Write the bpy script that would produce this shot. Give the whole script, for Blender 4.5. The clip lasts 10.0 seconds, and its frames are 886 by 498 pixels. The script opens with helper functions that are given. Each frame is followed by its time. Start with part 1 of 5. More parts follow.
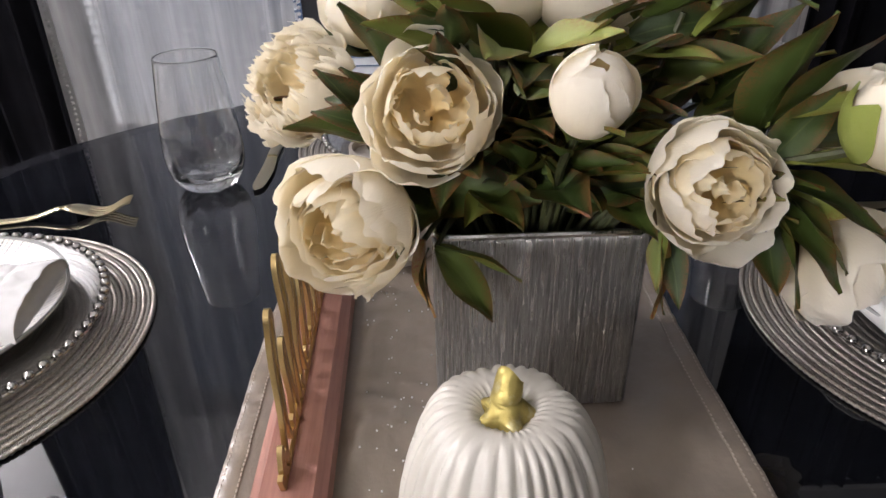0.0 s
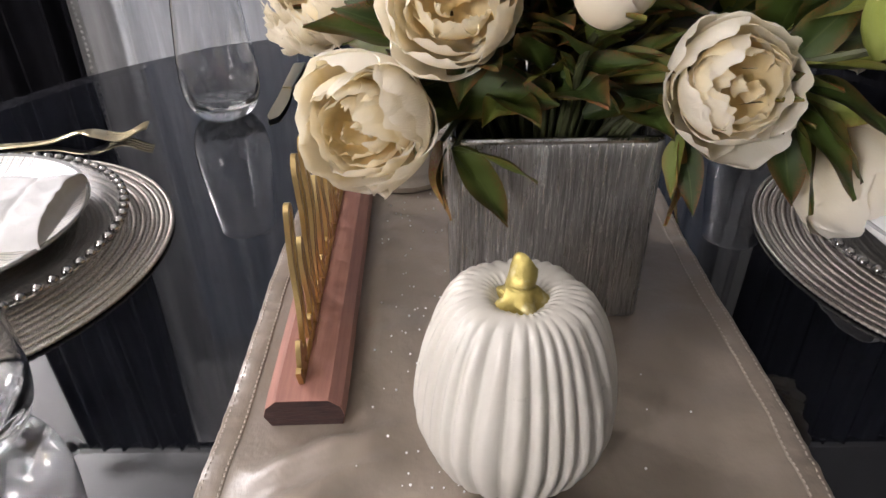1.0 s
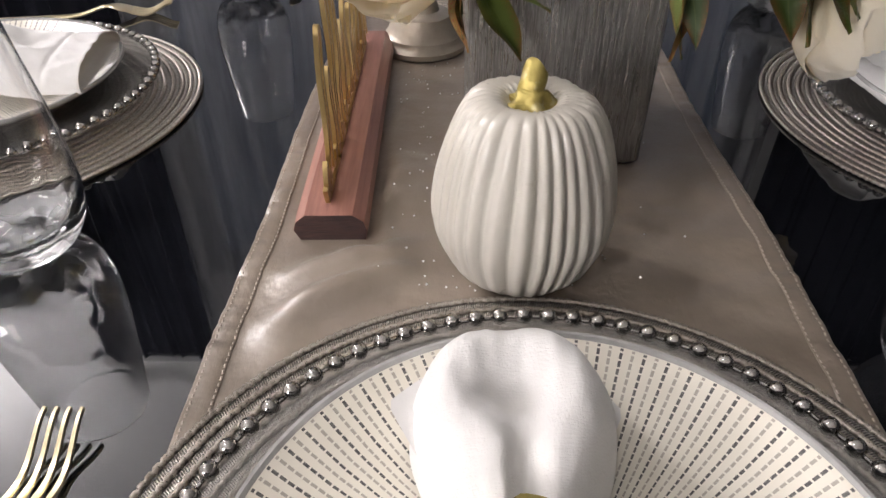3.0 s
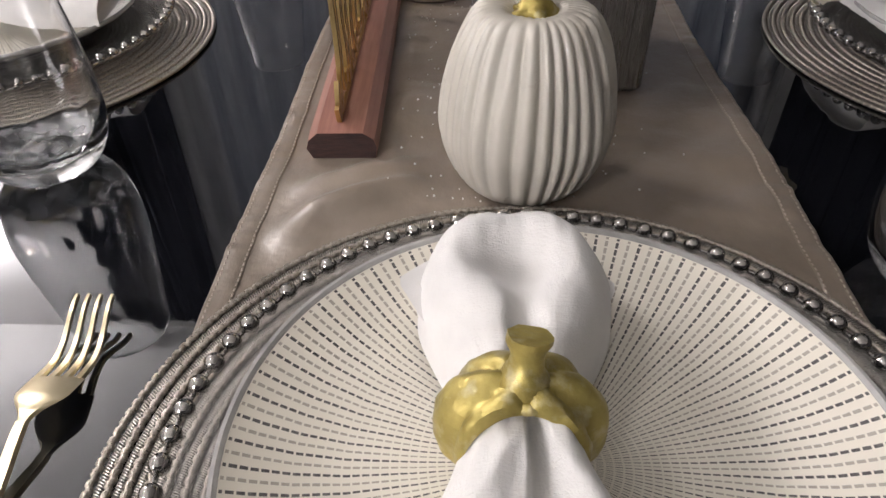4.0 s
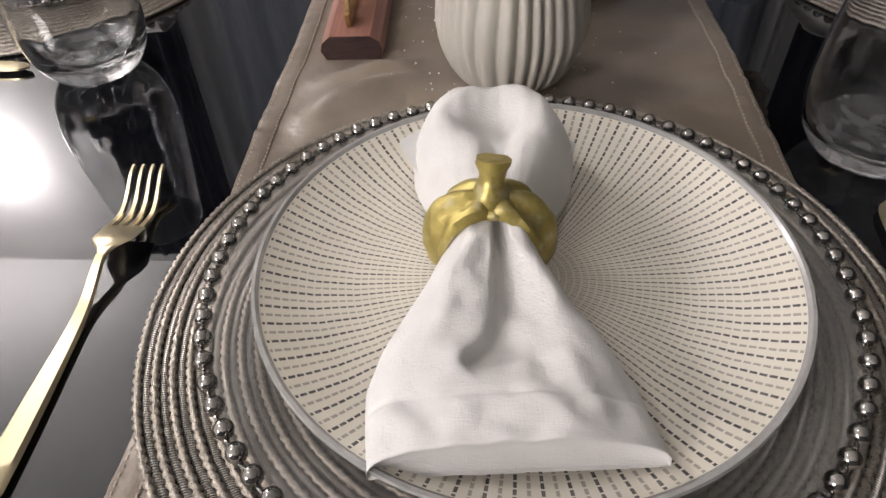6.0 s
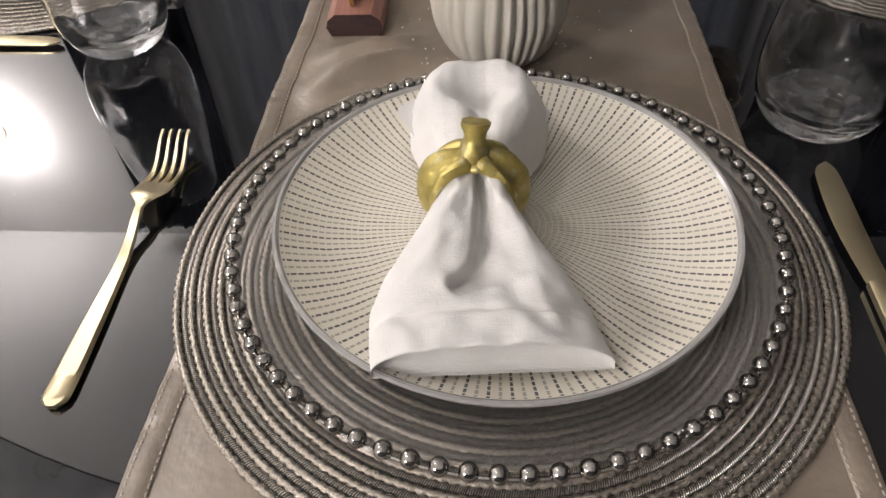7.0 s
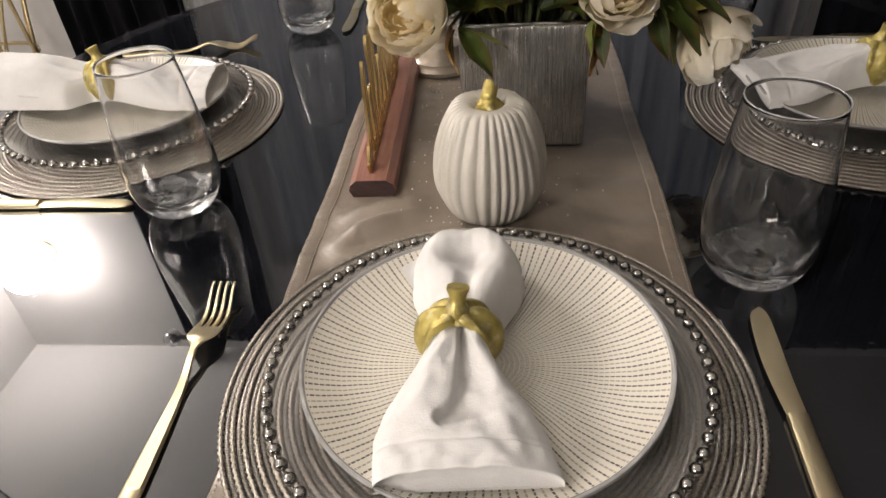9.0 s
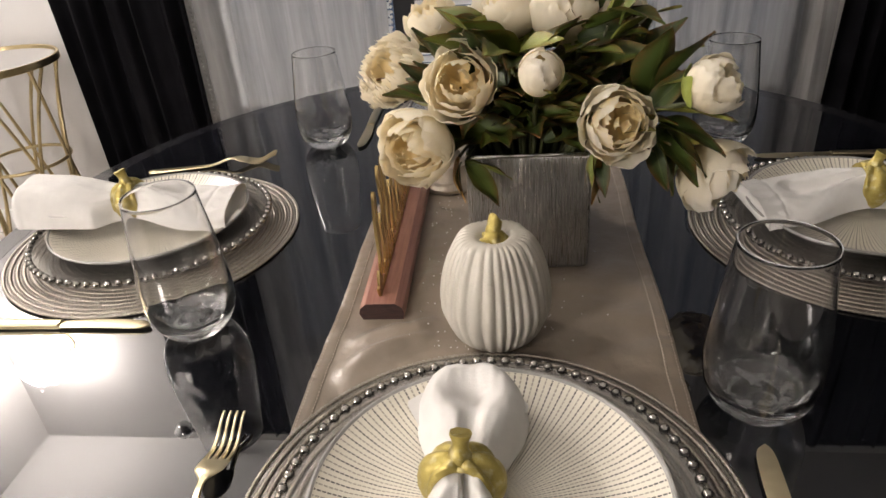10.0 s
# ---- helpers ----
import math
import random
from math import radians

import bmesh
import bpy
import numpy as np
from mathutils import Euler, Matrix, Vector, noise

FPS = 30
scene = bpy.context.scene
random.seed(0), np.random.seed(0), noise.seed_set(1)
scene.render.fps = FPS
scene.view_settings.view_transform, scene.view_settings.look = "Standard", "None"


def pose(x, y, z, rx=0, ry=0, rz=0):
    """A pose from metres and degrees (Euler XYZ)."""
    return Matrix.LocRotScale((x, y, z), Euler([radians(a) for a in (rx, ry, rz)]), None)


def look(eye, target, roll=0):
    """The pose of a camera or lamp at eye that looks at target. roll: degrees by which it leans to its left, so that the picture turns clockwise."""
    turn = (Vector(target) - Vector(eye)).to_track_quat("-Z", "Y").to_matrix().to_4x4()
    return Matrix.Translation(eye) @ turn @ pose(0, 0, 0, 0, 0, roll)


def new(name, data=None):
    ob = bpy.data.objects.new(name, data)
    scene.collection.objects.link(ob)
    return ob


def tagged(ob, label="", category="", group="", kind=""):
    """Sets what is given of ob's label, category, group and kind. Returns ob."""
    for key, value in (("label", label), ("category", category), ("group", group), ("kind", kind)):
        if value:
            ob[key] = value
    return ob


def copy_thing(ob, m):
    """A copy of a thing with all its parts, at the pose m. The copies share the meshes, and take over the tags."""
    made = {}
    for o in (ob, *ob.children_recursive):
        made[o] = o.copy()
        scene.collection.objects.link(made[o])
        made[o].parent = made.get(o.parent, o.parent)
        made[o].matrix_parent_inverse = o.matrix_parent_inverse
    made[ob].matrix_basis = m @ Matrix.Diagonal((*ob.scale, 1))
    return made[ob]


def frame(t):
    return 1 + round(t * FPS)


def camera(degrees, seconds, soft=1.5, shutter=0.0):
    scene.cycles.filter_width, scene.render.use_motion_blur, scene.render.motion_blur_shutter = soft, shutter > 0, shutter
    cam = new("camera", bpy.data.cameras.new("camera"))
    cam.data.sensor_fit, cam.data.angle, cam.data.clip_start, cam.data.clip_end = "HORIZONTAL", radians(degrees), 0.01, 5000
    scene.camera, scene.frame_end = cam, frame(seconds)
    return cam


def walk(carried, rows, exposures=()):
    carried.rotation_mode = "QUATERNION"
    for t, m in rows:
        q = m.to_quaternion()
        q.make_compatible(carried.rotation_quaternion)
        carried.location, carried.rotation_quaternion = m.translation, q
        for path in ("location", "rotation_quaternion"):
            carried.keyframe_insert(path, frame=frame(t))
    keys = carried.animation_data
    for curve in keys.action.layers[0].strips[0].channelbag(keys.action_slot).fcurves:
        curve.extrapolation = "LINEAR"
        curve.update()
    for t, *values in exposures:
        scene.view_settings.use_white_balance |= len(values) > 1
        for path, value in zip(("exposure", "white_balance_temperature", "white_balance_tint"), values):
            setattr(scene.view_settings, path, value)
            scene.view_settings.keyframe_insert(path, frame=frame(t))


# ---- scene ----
cam = camera(66.6, 10.0)
PATH = [
    (0, (-0.027, -0.517, 1.096), (-0.007, 1.22, 0.105), -1.3),
    (0.5, (-0.029, -0.527, 1.081), (-0.026, 1.181, 0.039), -1.1),
    (1, (-0.032, -0.541, 1.068), (-0.042, 1.138, -0.019), -0.8),
    (1.5, (-0.036, -0.558, 1.058), (-0.059, 1.091, -0.073), -0.7),
    (2, (-0.036, -0.577, 1.052), (-0.069, 1.04, -0.124), -0.8),
    (2.5, (-0.035, -0.593, 1.041), (-0.072, 1.001, -0.167), -0.5),
    (4, (-0.032, -0.653, 1.009), (-0.102, 0.874, -0.281), -1.0),
    (4.5, (-0.027, -0.672, 1.004), (-0.118, 0.831, -0.312), -1.8),
    (5, (-0.024, -0.695, 1.012), (-0.127, 0.779, -0.336), -2.1),
    (5.5, (-0.02, -0.715, 1.016), (-0.133, 0.734, -0.358), -2.5),
    (7, (-0.008, -0.787, 1.053), (-0.117, 0.578, -0.404), -2.4),
    (7.5, (-0.001, -0.822, 1.074), (-0.115, 0.552, -0.375), -2.3),
    (8, (0.01, -0.848, 1.086), (-0.126, 0.561, -0.326), -2.8),
    (8.5, (0.018, -0.846, 1.114), (-0.144, 0.651, -0.202), -3.5),
    (9, (0.022, -0.84, 1.138), (-0.17, 0.735, -0.08), -4.3),
    (9.5, (0.028, -0.831, 1.162), (-0.191, 0.818, 0.052), -4.8),
    (10, (0.033, -0.828, 1.183), (-0.205, 0.878, 0.168), -4.8),
]
walk(cam, [(t, look(eye, target, roll)) for t, eye, target, roll in PATH],
     exposures=[(0, 0.06, 5740, 16.5), (1.5, 0.06, 5860, 16.5), (2.5, 0.0, 5900, 16), (5, -0.46, 5930, 16), (7.5, -0.36, 6170, 14.5), (10, -0.20, 6430, 14.5)])

# ---------------------------------------------------------------- light
world = bpy.data.worlds.new("world")
scene.world = world
world.use_nodes = True
world.node_tree.nodes["Background"].inputs["Color"].default_value = (0.45, 0.55, 0.75, 1)
world.node_tree.nodes["Background"].inputs["Strength"].default_value = 0.25
LAMP_GLOW = 250.0
# glow of the front fill lamp, added out of view
FRONT_FILL_GLOW = 56.0
# glow of the unseen ceiling fill, added for light from the left
LEFT_FILL_GLOW = 42.0

T = 0.75                      # height of the table top
TABLE = (-0.014, -0.013, 0.70)  # centre and radius of the round table
WALL_Y, CEIL = 1.35, 2.65


# ---------------------------------------------------------------- materials
class Mat:
    def __init__(self, name):
        self.m = bpy.data.materials.new(name)
        self.m.use_nodes = True
        self.t = self.m.node_tree
        self.n = self.t.nodes
        self.b = self.n["Principled BSDF"]
        self.out = self.n["Material Output"]

    def set(self, **kw):
        names = dict(color="Base Color", rough="Roughness", metal="Metallic", ior="IOR", trans="Transmission Weight", coat="Coat Weight",
                     coat_rough="Coat Roughness", sheen="Sheen Weight", sheen_rough="Sheen Roughness", spec="Specular IOR Level", aniso="Anisotropic", sss="Subsurface Weight", alpha="Alpha")
        for k, v in kw.items():
            self.b.inputs[names[k]].default_value = (*v, 1) if isinstance(v, tuple) else v
        return self

    def link(self, a, b):
        self.t.links.new(a, b)

    def coords(self, scale=(1, 1, 1), space="Object"):
        tc = self.n.new("ShaderNodeTexCoord")
        mp = self.n.new("ShaderNodeMapping")
        mp.inputs["Scale"].default_value = scale
        self.link(tc.outputs[space], mp.inputs["Vector"])
        return mp.outputs["Vector"]

    def noise(self, size, detail=4.0, rough=0.55, stretch=(1, 1, 1), space="Object"):
        nz = self.n.new("ShaderNodeTexNoise")
        nz.inputs["Scale"].default_value = 1.0
        nz.inputs["Detail"].default_value = detail
        nz.inputs["Roughness"].default_value = rough
        self.link(self.coords(tuple(c / size for c in stretch), space), nz.inputs["Vector"])
        return nz.outputs["Fac"]

    def ramp(self, fac, stops):
        r = self.n.new("ShaderNodeValToRGB")
        while len(r.color_ramp.elements) < len(stops):
            r.color_ramp.elements.new(0.5)
        for e, (p, c) in zip(r.color_ramp.elements, stops):
            e.position = p
            e.color = (*c, 1) if isinstance(c, tuple) else (c, c, c, 1)
        self.link(fac, r.inputs["Fac"])
        return r.outputs["Color"]

    def math(self, op, a, b=None):
        nd = self.n.new("ShaderNodeMath")
        nd.operation = op
        for k, v in enumerate((a, b)):
            if v is None:
                continue
            if isinstance(v, (int, float)):
                nd.inputs[k].default_value = v
            else:
                self.link(v, nd.inputs[k])
        return nd.outputs[0]

    def mix(self, fac, a, b, kind="MIX"):
        nd = self.n.new("ShaderNodeMix")
        nd.data_type = "RGBA"
        nd.blend_type = kind
        for k, v in ((0, fac), (6, a), (7, b)):
            if isinstance(v, (int, float)):
                nd.inputs[k].default_value = v
            elif isinstance(v, tuple):
                nd.inputs[k].default_value = (*v, 1)
            else:
                self.link(v, nd.inputs[k])
        return nd.outputs[2]

    def bump(self, height, dist, strength=1.0, prev=None):
        b = self.n.new("ShaderNodeBump")
        b.inputs["Distance"].default_value = dist
        b.inputs["Strength"].default_value = strength
        self.link(height, b.inputs["Height"])
        if prev:
            self.link(prev, b.inputs["Normal"])
        self.link(b.outputs["Normal"], self.b.inputs["Normal"])
        return b.outputs["Normal"]

    def col(self, out):
        self.link(out, self.b.inputs["Base Color"])
        return self

    def rgh(self, out):
        self.link(out, self.b.inputs["Roughness"])
        return self


def grain(name, c1, c2, size, rough=0.6, bump=0.0, bump_size=None, stretch=(1, 1, 1), **kw):
    """A surface that varies between two colours, with fine relief."""
    M = Mat(name).set(rough=rough, **kw)
    M.col(M.ramp(M.noise(size, stretch=stretch), [(0.3, c1), (0.7, c2)]))
    fine = M.noise(bump_size or size / 4, 3, stretch=stretch)
    M.rgh(M.ramp(fine, [(0.3, max(0.02, rough - 0.07)), (0.7, min(1, rough + 0.07))]))
    if bump:
        M.bump(fine, bump)
    return M.m


def glass(name, tint=(0.97, 0.98, 0.985), ior=1.5, rough=0.0, veil=0.0):
    """Clear glass; veil: a white diffuse share put in for the haze of reflections."""
    M = Mat(name).set(color=tint, rough=rough, ior=ior, trans=1.0)
    if veil:
        df = M.n.new("ShaderNodeBsdfDiffuse")
        df.inputs["Color"].default_value = (0.85, 0.87, 0.9, 1)
        mx = M.n.new("ShaderNodeMixShader")
        M.link(M.ramp(M.noise(0.02, 5), [(0.35, veil * 0.4), (0.75, veil * 1.8)]), mx.inputs[0])
        M.link(M.b.outputs[0], mx.inputs[1])
        M.link(df.outputs[0], mx.inputs[2])
        M.link(mx.outputs[0], M.out.inputs[0])
    return M.m


def edge_gloss(M, low=0.045, sharpness=4.0, most=0.75):
    """Share of mirror gloss: low face on, rising towards the edge."""
    lw = M.n.new("ShaderNodeLayerWeight")
    f = M.math("POWER", lw.outputs["Facing"], sharpness)
    return M.math("ADD", M.math("MULTIPLY", f, most), low)


def thin_glass(name, tint, gloss_rough=0.03, bump=0.0, sharpness=4.0, most=0.75, low=0.045):
    """A thin clear pane: light passes straight on, with a Fresnel gloss."""
    M = Mat(name)
    tr = M.n.new("ShaderNodeBsdfTransparent")
    tr.inputs["Color"].default_value = (*tint, 1)
    gl = M.n.new("ShaderNodeBsdfGlossy")
    gl.inputs["Roughness"].default_value = gloss_rough
    gloss = edge_gloss(M, low, sharpness, most)
    mx = M.n.new("ShaderNodeMixShader")
    M.link(gloss, mx.inputs[0])
    M.link(tr.outputs[0], mx.inputs[1])
    M.link(gl.outputs[0], mx.inputs[2])
    if bump:
        b = M.n.new("ShaderNodeBump")
        b.inputs["Distance"].default_value = bump
        M.link(M.noise(0.006, 2), b.inputs["Height"])
        M.link(b.outputs[0], gl.inputs["Normal"])
    M.link(mx.outputs[0], M.out.inputs[0])
    return M.m


def highlight_glass(name="base_highlight_glass", low=0.09, high=0.36):
    """The heavy foot of a blown glass: clear, its highlights painted as pale ripples."""
    M = Mat(name).set(color=(0.9, 0.91, 0.92), rough=0.22, spec=1.0)
    tr = M.n.new("ShaderNodeBsdfTransparent")
    mx = M.n.new("ShaderNodeMixShader")
    M.link(M.ramp(M.noise(0.013, 3, 0.5), [(0.40, low), (0.62, high)]), mx.inputs[0])
    M.link(tr.outputs[0], mx.inputs[1])
    M.link(M.b.outputs[0], mx.inputs[2])
    M.link(mx.outputs[0], M.out.inputs[0])
    return M.m


def bead_glass():
    """Silvered glass: mostly mirror, partly clear."""
    M = Mat("bead_glass").set(metal=1.0, rough=0.10)
    M.col(M.ramp(M.noise(0.01, 2), [(0.3, (0.40, 0.385, 0.365)), (0.7, (0.52, 0.50, 0.475))]))
    tr = M.n.new("ShaderNodeBsdfTransparent")
    mx = M.n.new("ShaderNodeMixShader")
    mx.inputs[0].default_value = 0.82
    M.link(tr.outputs[0], mx.inputs[1])
    M.link(M.b.outputs[0], mx.inputs[2])
    M.link(mx.outputs[0], M.out.inputs[0])
    return M.m


def plain_metal(name, c1, c2, rough):
    """Smooth satin metal: one tone that drifts slowly, fine brushing along it."""
    M = Mat(name).set(metal=1.0, rough=rough)
    M.col(M.ramp(M.noise(0.12, 2), [(0.3, c1), (0.7, c2)]))
    M.bump(M.noise(0.0016, 2, stretch=(1, 0.02, 1)), 0.00004, 0.4)
    return M.m


def charger_glass():
    """Pressed clear glass; a faint grey diffuse share is put in for its reflections."""
    M = Mat("charger_glass").set(rough=0.35)
    M.col(M.ramp(M.noise(0.03, 4), [(0.3, (0.50, 0.475, 0.44)), (0.7, (0.60, 0.575, 0.54))]))
    tr = M.n.new("ShaderNodeBsdfTransparent")
    tr.inputs["Color"].default_value = (0.95, 0.95, 0.95, 1)
    gl = M.n.new("ShaderNodeBsdfGlossy")
    gl.inputs["Roughness"].default_value = 0.12
    lw = M.n.new("ShaderNodeLayerWeight")
    gloss = M.math("ADD", M.math("MULTIPLY", M.math("POWER", lw.outputs["Facing"], 2.6), 0.8), 0.06)
    m1, m2 = M.n.new("ShaderNodeMixShader"), M.n.new("ShaderNodeMixShader")
    M.link(M.ramp(M.noise(0.02, 4), [(0.3, 0.06), (0.7, 0.12)]), m1.inputs[0])
    M.link(tr.outputs[0], m1.inputs[1])
    M.link(M.b.outputs[0], m1.inputs[2])
    M.link(gloss, m2.inputs[0])
    M.link(m1.outputs[0], m2.inputs[1])
    M.link(gl.outputs[0], m2.inputs[2])
    M.link(m2.outputs[0], M.out.inputs[0])
    return M.m


def sheer_cloth(name, color, open_share, weave=900):
    """A woven see-through cloth: open gaps, and threads that scatter light both ways."""
    M = Mat(name)
    tr = M.n.new("ShaderNodeBsdfTransparent")
    df = M.n.new("ShaderNodeBsdfDiffuse")
    tl = M.n.new("ShaderNodeBsdfTranslucent")
    shade = M.ramp(M.noise(0.05, 3, stretch=(1, 1, 0.05)), [(0.3, tuple(c * 0.9 for c in color)), (0.7, color)])
    M.link(shade, df.inputs[0])
    M.link(shade, tl.inputs[0])
    m1, m2 = M.n.new("ShaderNodeMixShader"), M.n.new("ShaderNodeMixShader")
    m1.inputs[0].default_value = 0.45
    M.link(df.outputs[0], m1.inputs[1])
    M.link(tl.outputs[0], m1.inputs[2])
    f = M.ramp(M.noise(0.02, 3, stretch=(1, 1, 0.08)), [(0.3, open_share + 0.08), (0.7, open_share - 0.08)])
    M.link(f, m2.inputs[0])
    M.link(m1.outputs[0], m2.inputs[1])
    M.link(tr.outputs[0], m2.inputs[2])
    M.link(m2.outputs[0], M.out.inputs[0])
    return M.m


def make_black_glass():
    M = Mat("black_glass").set(rough=0.02, ior=1.75, spec=0.5)
    M.col(M.ramp(M.noise(0.15), [(0.3, (0.004, 0.0045, 0.006)), (0.7, (0.007, 0.0075, 0.01))]))
    smear = M.noise(0.05, 5)
    specks = M.noise(0.004, 2)
    M.rgh(M.math("ADD", M.ramp(smear, [(0.45, 0.012), (0.8, 0.05)]), M.ramp(specks, [(0.68, 0.0), (0.75, 0.12)])))
    return M.m


def make_satin():
    M = Mat("taupe_satin").set(rough=0.32, sheen=0.06, spec=1.0)
    M.col(M.ramp(M.noise(0.06, 4), [(0.25, (0.205, 0.164, 0.126)), (0.75, (0.268, 0.220, 0.173))]))
    weave = M.noise(0.0012, 2, stretch=(1, 0.25, 1))
    M.rgh(M.ramp(weave, [(0.3, 0.31), (0.7, 0.43)]))
    n1 = M.bump(M.noise(0.04, 4, 0.5), 0.0038, 0.8)
    M.bump(weave, 0.0002, 0.5, n1)
    return M.m


def make_plate():
    """Cream stoneware with printed rows of dashes that run out from the middle, dark and pale in turn."""
    M = Mat("dashed_stoneware").set(rough=0.28, coat=0.5, coat_rough=0.12)
    tc = M.n.new("ShaderNodeTexCoord")
    sp = M.n.new("ShaderNodeSeparateXYZ")
    M.link(tc.outputs["Object"], sp.inputs[0])
    x, y = sp.outputs[0], sp.outputs[1]
    r = M.math("SQRT", M.math("ADD", M.math("MULTIPLY", x, x), M.math("MULTIPLY", y, y)))
    turn = M.math("ADD", M.math("DIVIDE", M.math("ARCTAN2", y, x), 2 * math.pi), 0.5)
    ray = M.math("MULTIPLY", turn, 144.0)
    across = M.math("ABSOLUTE", M.math("SUBTRACT", M.math("FRACT", ray), 0.5))
    wobble = M.math("MULTIPLY", M.math("SUBTRACT", M.noise(0.01, 2), 0.5), 0.06)
    on_ray = M.math("LESS_THAN", M.math("ADD", across, wobble), 0.14)
    # the dashes lie at whole steps from the middle
    dash = M.math("LESS_THAN", M.math("FRACT", M.math("MULTIPLY", r, 1 / 0.0037)), 0.77)
    inside = M.math("MULTIPLY", M.math("LESS_THAN", r, 0.1270), M.math("GREATER_THAN", r, 0.012))
    mark = M.math("MULTIPLY", M.math("MULTIPLY", on_ray, dash), inside)
    odd = M.math("GREATER_THAN", M.math("FRACT", M.math("MULTIPLY", M.math("FLOOR", ray), 0.5)), 0.25)
    body = M.ramp(M.noise(0.03, 5), [(0.3, (0.72, 0.68, 0.58)), (0.7, (0.78, 0.74, 0.64))])
    ink = M.mix(odd, (0.070, 0.066, 0.064), (0.38, 0.35, 0.295))
    worn = M.math("MULTIPLY", mark, M.ramp(M.noise(0.004, 3), [(0.25, 0.85), (0.6, 1.0)]))
    M.col(M.mix(worn, body, ink))
    M.bump(M.noise(0.02, 3), 0.0006, 0.3)
    return M.m


def make_linen(name="white_linen"):
    M = Mat(name).set(rough=0.85, sheen=0.3, sss=0.0)
    M.col(M.ramp(M.noise(0.02, 4), [(0.3, (0.64, 0.628, 0.605)), (0.7, (0.71, 0.697, 0.672))]))
    w1 = M.noise(0.0009, 2, stretch=(1, 0.2, 1))
    w2 = M.noise(0.0009, 2, stretch=(0.2, 1, 1))
    n1 = M.bump(M.noise(0.03, 3, 0.45), 0.003, 0.4)
    M.bump(M.math("ADD", w1, w2), 0.0003, 0.7, n1)
    return M.m


def make_gold_paint():
    """Brushed-on gold paint: worn to a paler gold in patches, with glints where it pooled."""
    M = Mat("gold_paint").set(metal=0.6, rough=0.45)
    base = M.ramp(M.noise(0.016, 4, 0.6), [(0.3, (0.27, 0.213, 0.052)), (0.7, (0.50, 0.41, 0.125))])
    worn = M.ramp(M.noise(0.009, 4, 0.6), [(0.52, 0.0), (0.68, 0.6)])
    M.col(M.mix(worn, base, (0.58, 0.54, 0.36)))
    M.rgh(M.ramp(M.noise(0.006, 3), [(0.3, 0.34), (0.7, 0.54)]))
    M.bump(M.noise(0.005, 4, 0.6), 0.0010, 0.6)
    return M.m


def make_vase_metal():
    """Silver-glazed ceramic with upright scratched streaks, dark in the scratches."""
    M = Mat("streaked_silver").set(metal=0.85, rough=0.3)
    s = M.noise(0.0022, 5, 0.72, (1, 1, 0.045))
    long = M.noise(0.009, 3, 0.6, (1, 1, 0.10))
    patch = M.noise(0.05, 3)
    streak = M.ramp(s, [(0.36, (0.045, 0.043, 0.041)), (0.50, (0.30, 0.292, 0.278)), (0.66, (0.80, 0.785, 0.75))])
    M.col(M.mix(M.ramp(long, [(0.3, 0.62), (0.7, 0.2)]), streak, M.ramp(patch, [(0.3, (0.32, 0.312, 0.296)), (0.7, (0.50, 0.49, 0.465))])))
    M.rgh(M.ramp(s, [(0.3, 0.44), (0.7, 0.18)]))
    M.bump(s, 0.0022, 0.8)
    return M.m


def make_petal(name, low, mid, high):
    M = Mat(name).set(rough=0.62, sss=0.0, sheen=0.2)
    tc = M.n.new("ShaderNodeTexCoord")
    sp = M.n.new("ShaderNodeSeparateXYZ")
    M.link(tc.outputs["UV"], sp.inputs[0])
    base = M.ramp(sp.outputs[1], [(0.1, low), (0.6, mid), (1.0, high)])
    info = M.n.new("ShaderNodeObjectInfo")
    M.col(M.mix(M.math("MULTIPLY", info.outputs["Random"], 0.25), base, (0.92, 0.89, 0.82)))
    veins = M.n.new("ShaderNodeTexNoise")
    mp = M.n.new("ShaderNodeMapping")
    mp.inputs["Scale"].default_value = (26, 2.5, 1)
    M.link(tc.outputs["UV"], mp.inputs[0])
    M.link(mp.outputs[0], veins.inputs["Vector"])
    M.bump(veins.outputs["Fac"], 0.0009, 0.6)
    tl = M.n.new("ShaderNodeBsdfTranslucent")
    tl.inputs[0].default_value = (0.98, 0.88, 0.66, 1)
    mx = M.n.new("ShaderNodeMixShader")
    mx.inputs[0].default_value = 0.42
    M.link(M.b.outputs[0], mx.inputs[1])
    M.link(tl.outputs[0], mx.inputs[2])
    M.link(mx.outputs[0], M.out.inputs[0])
    return M.m


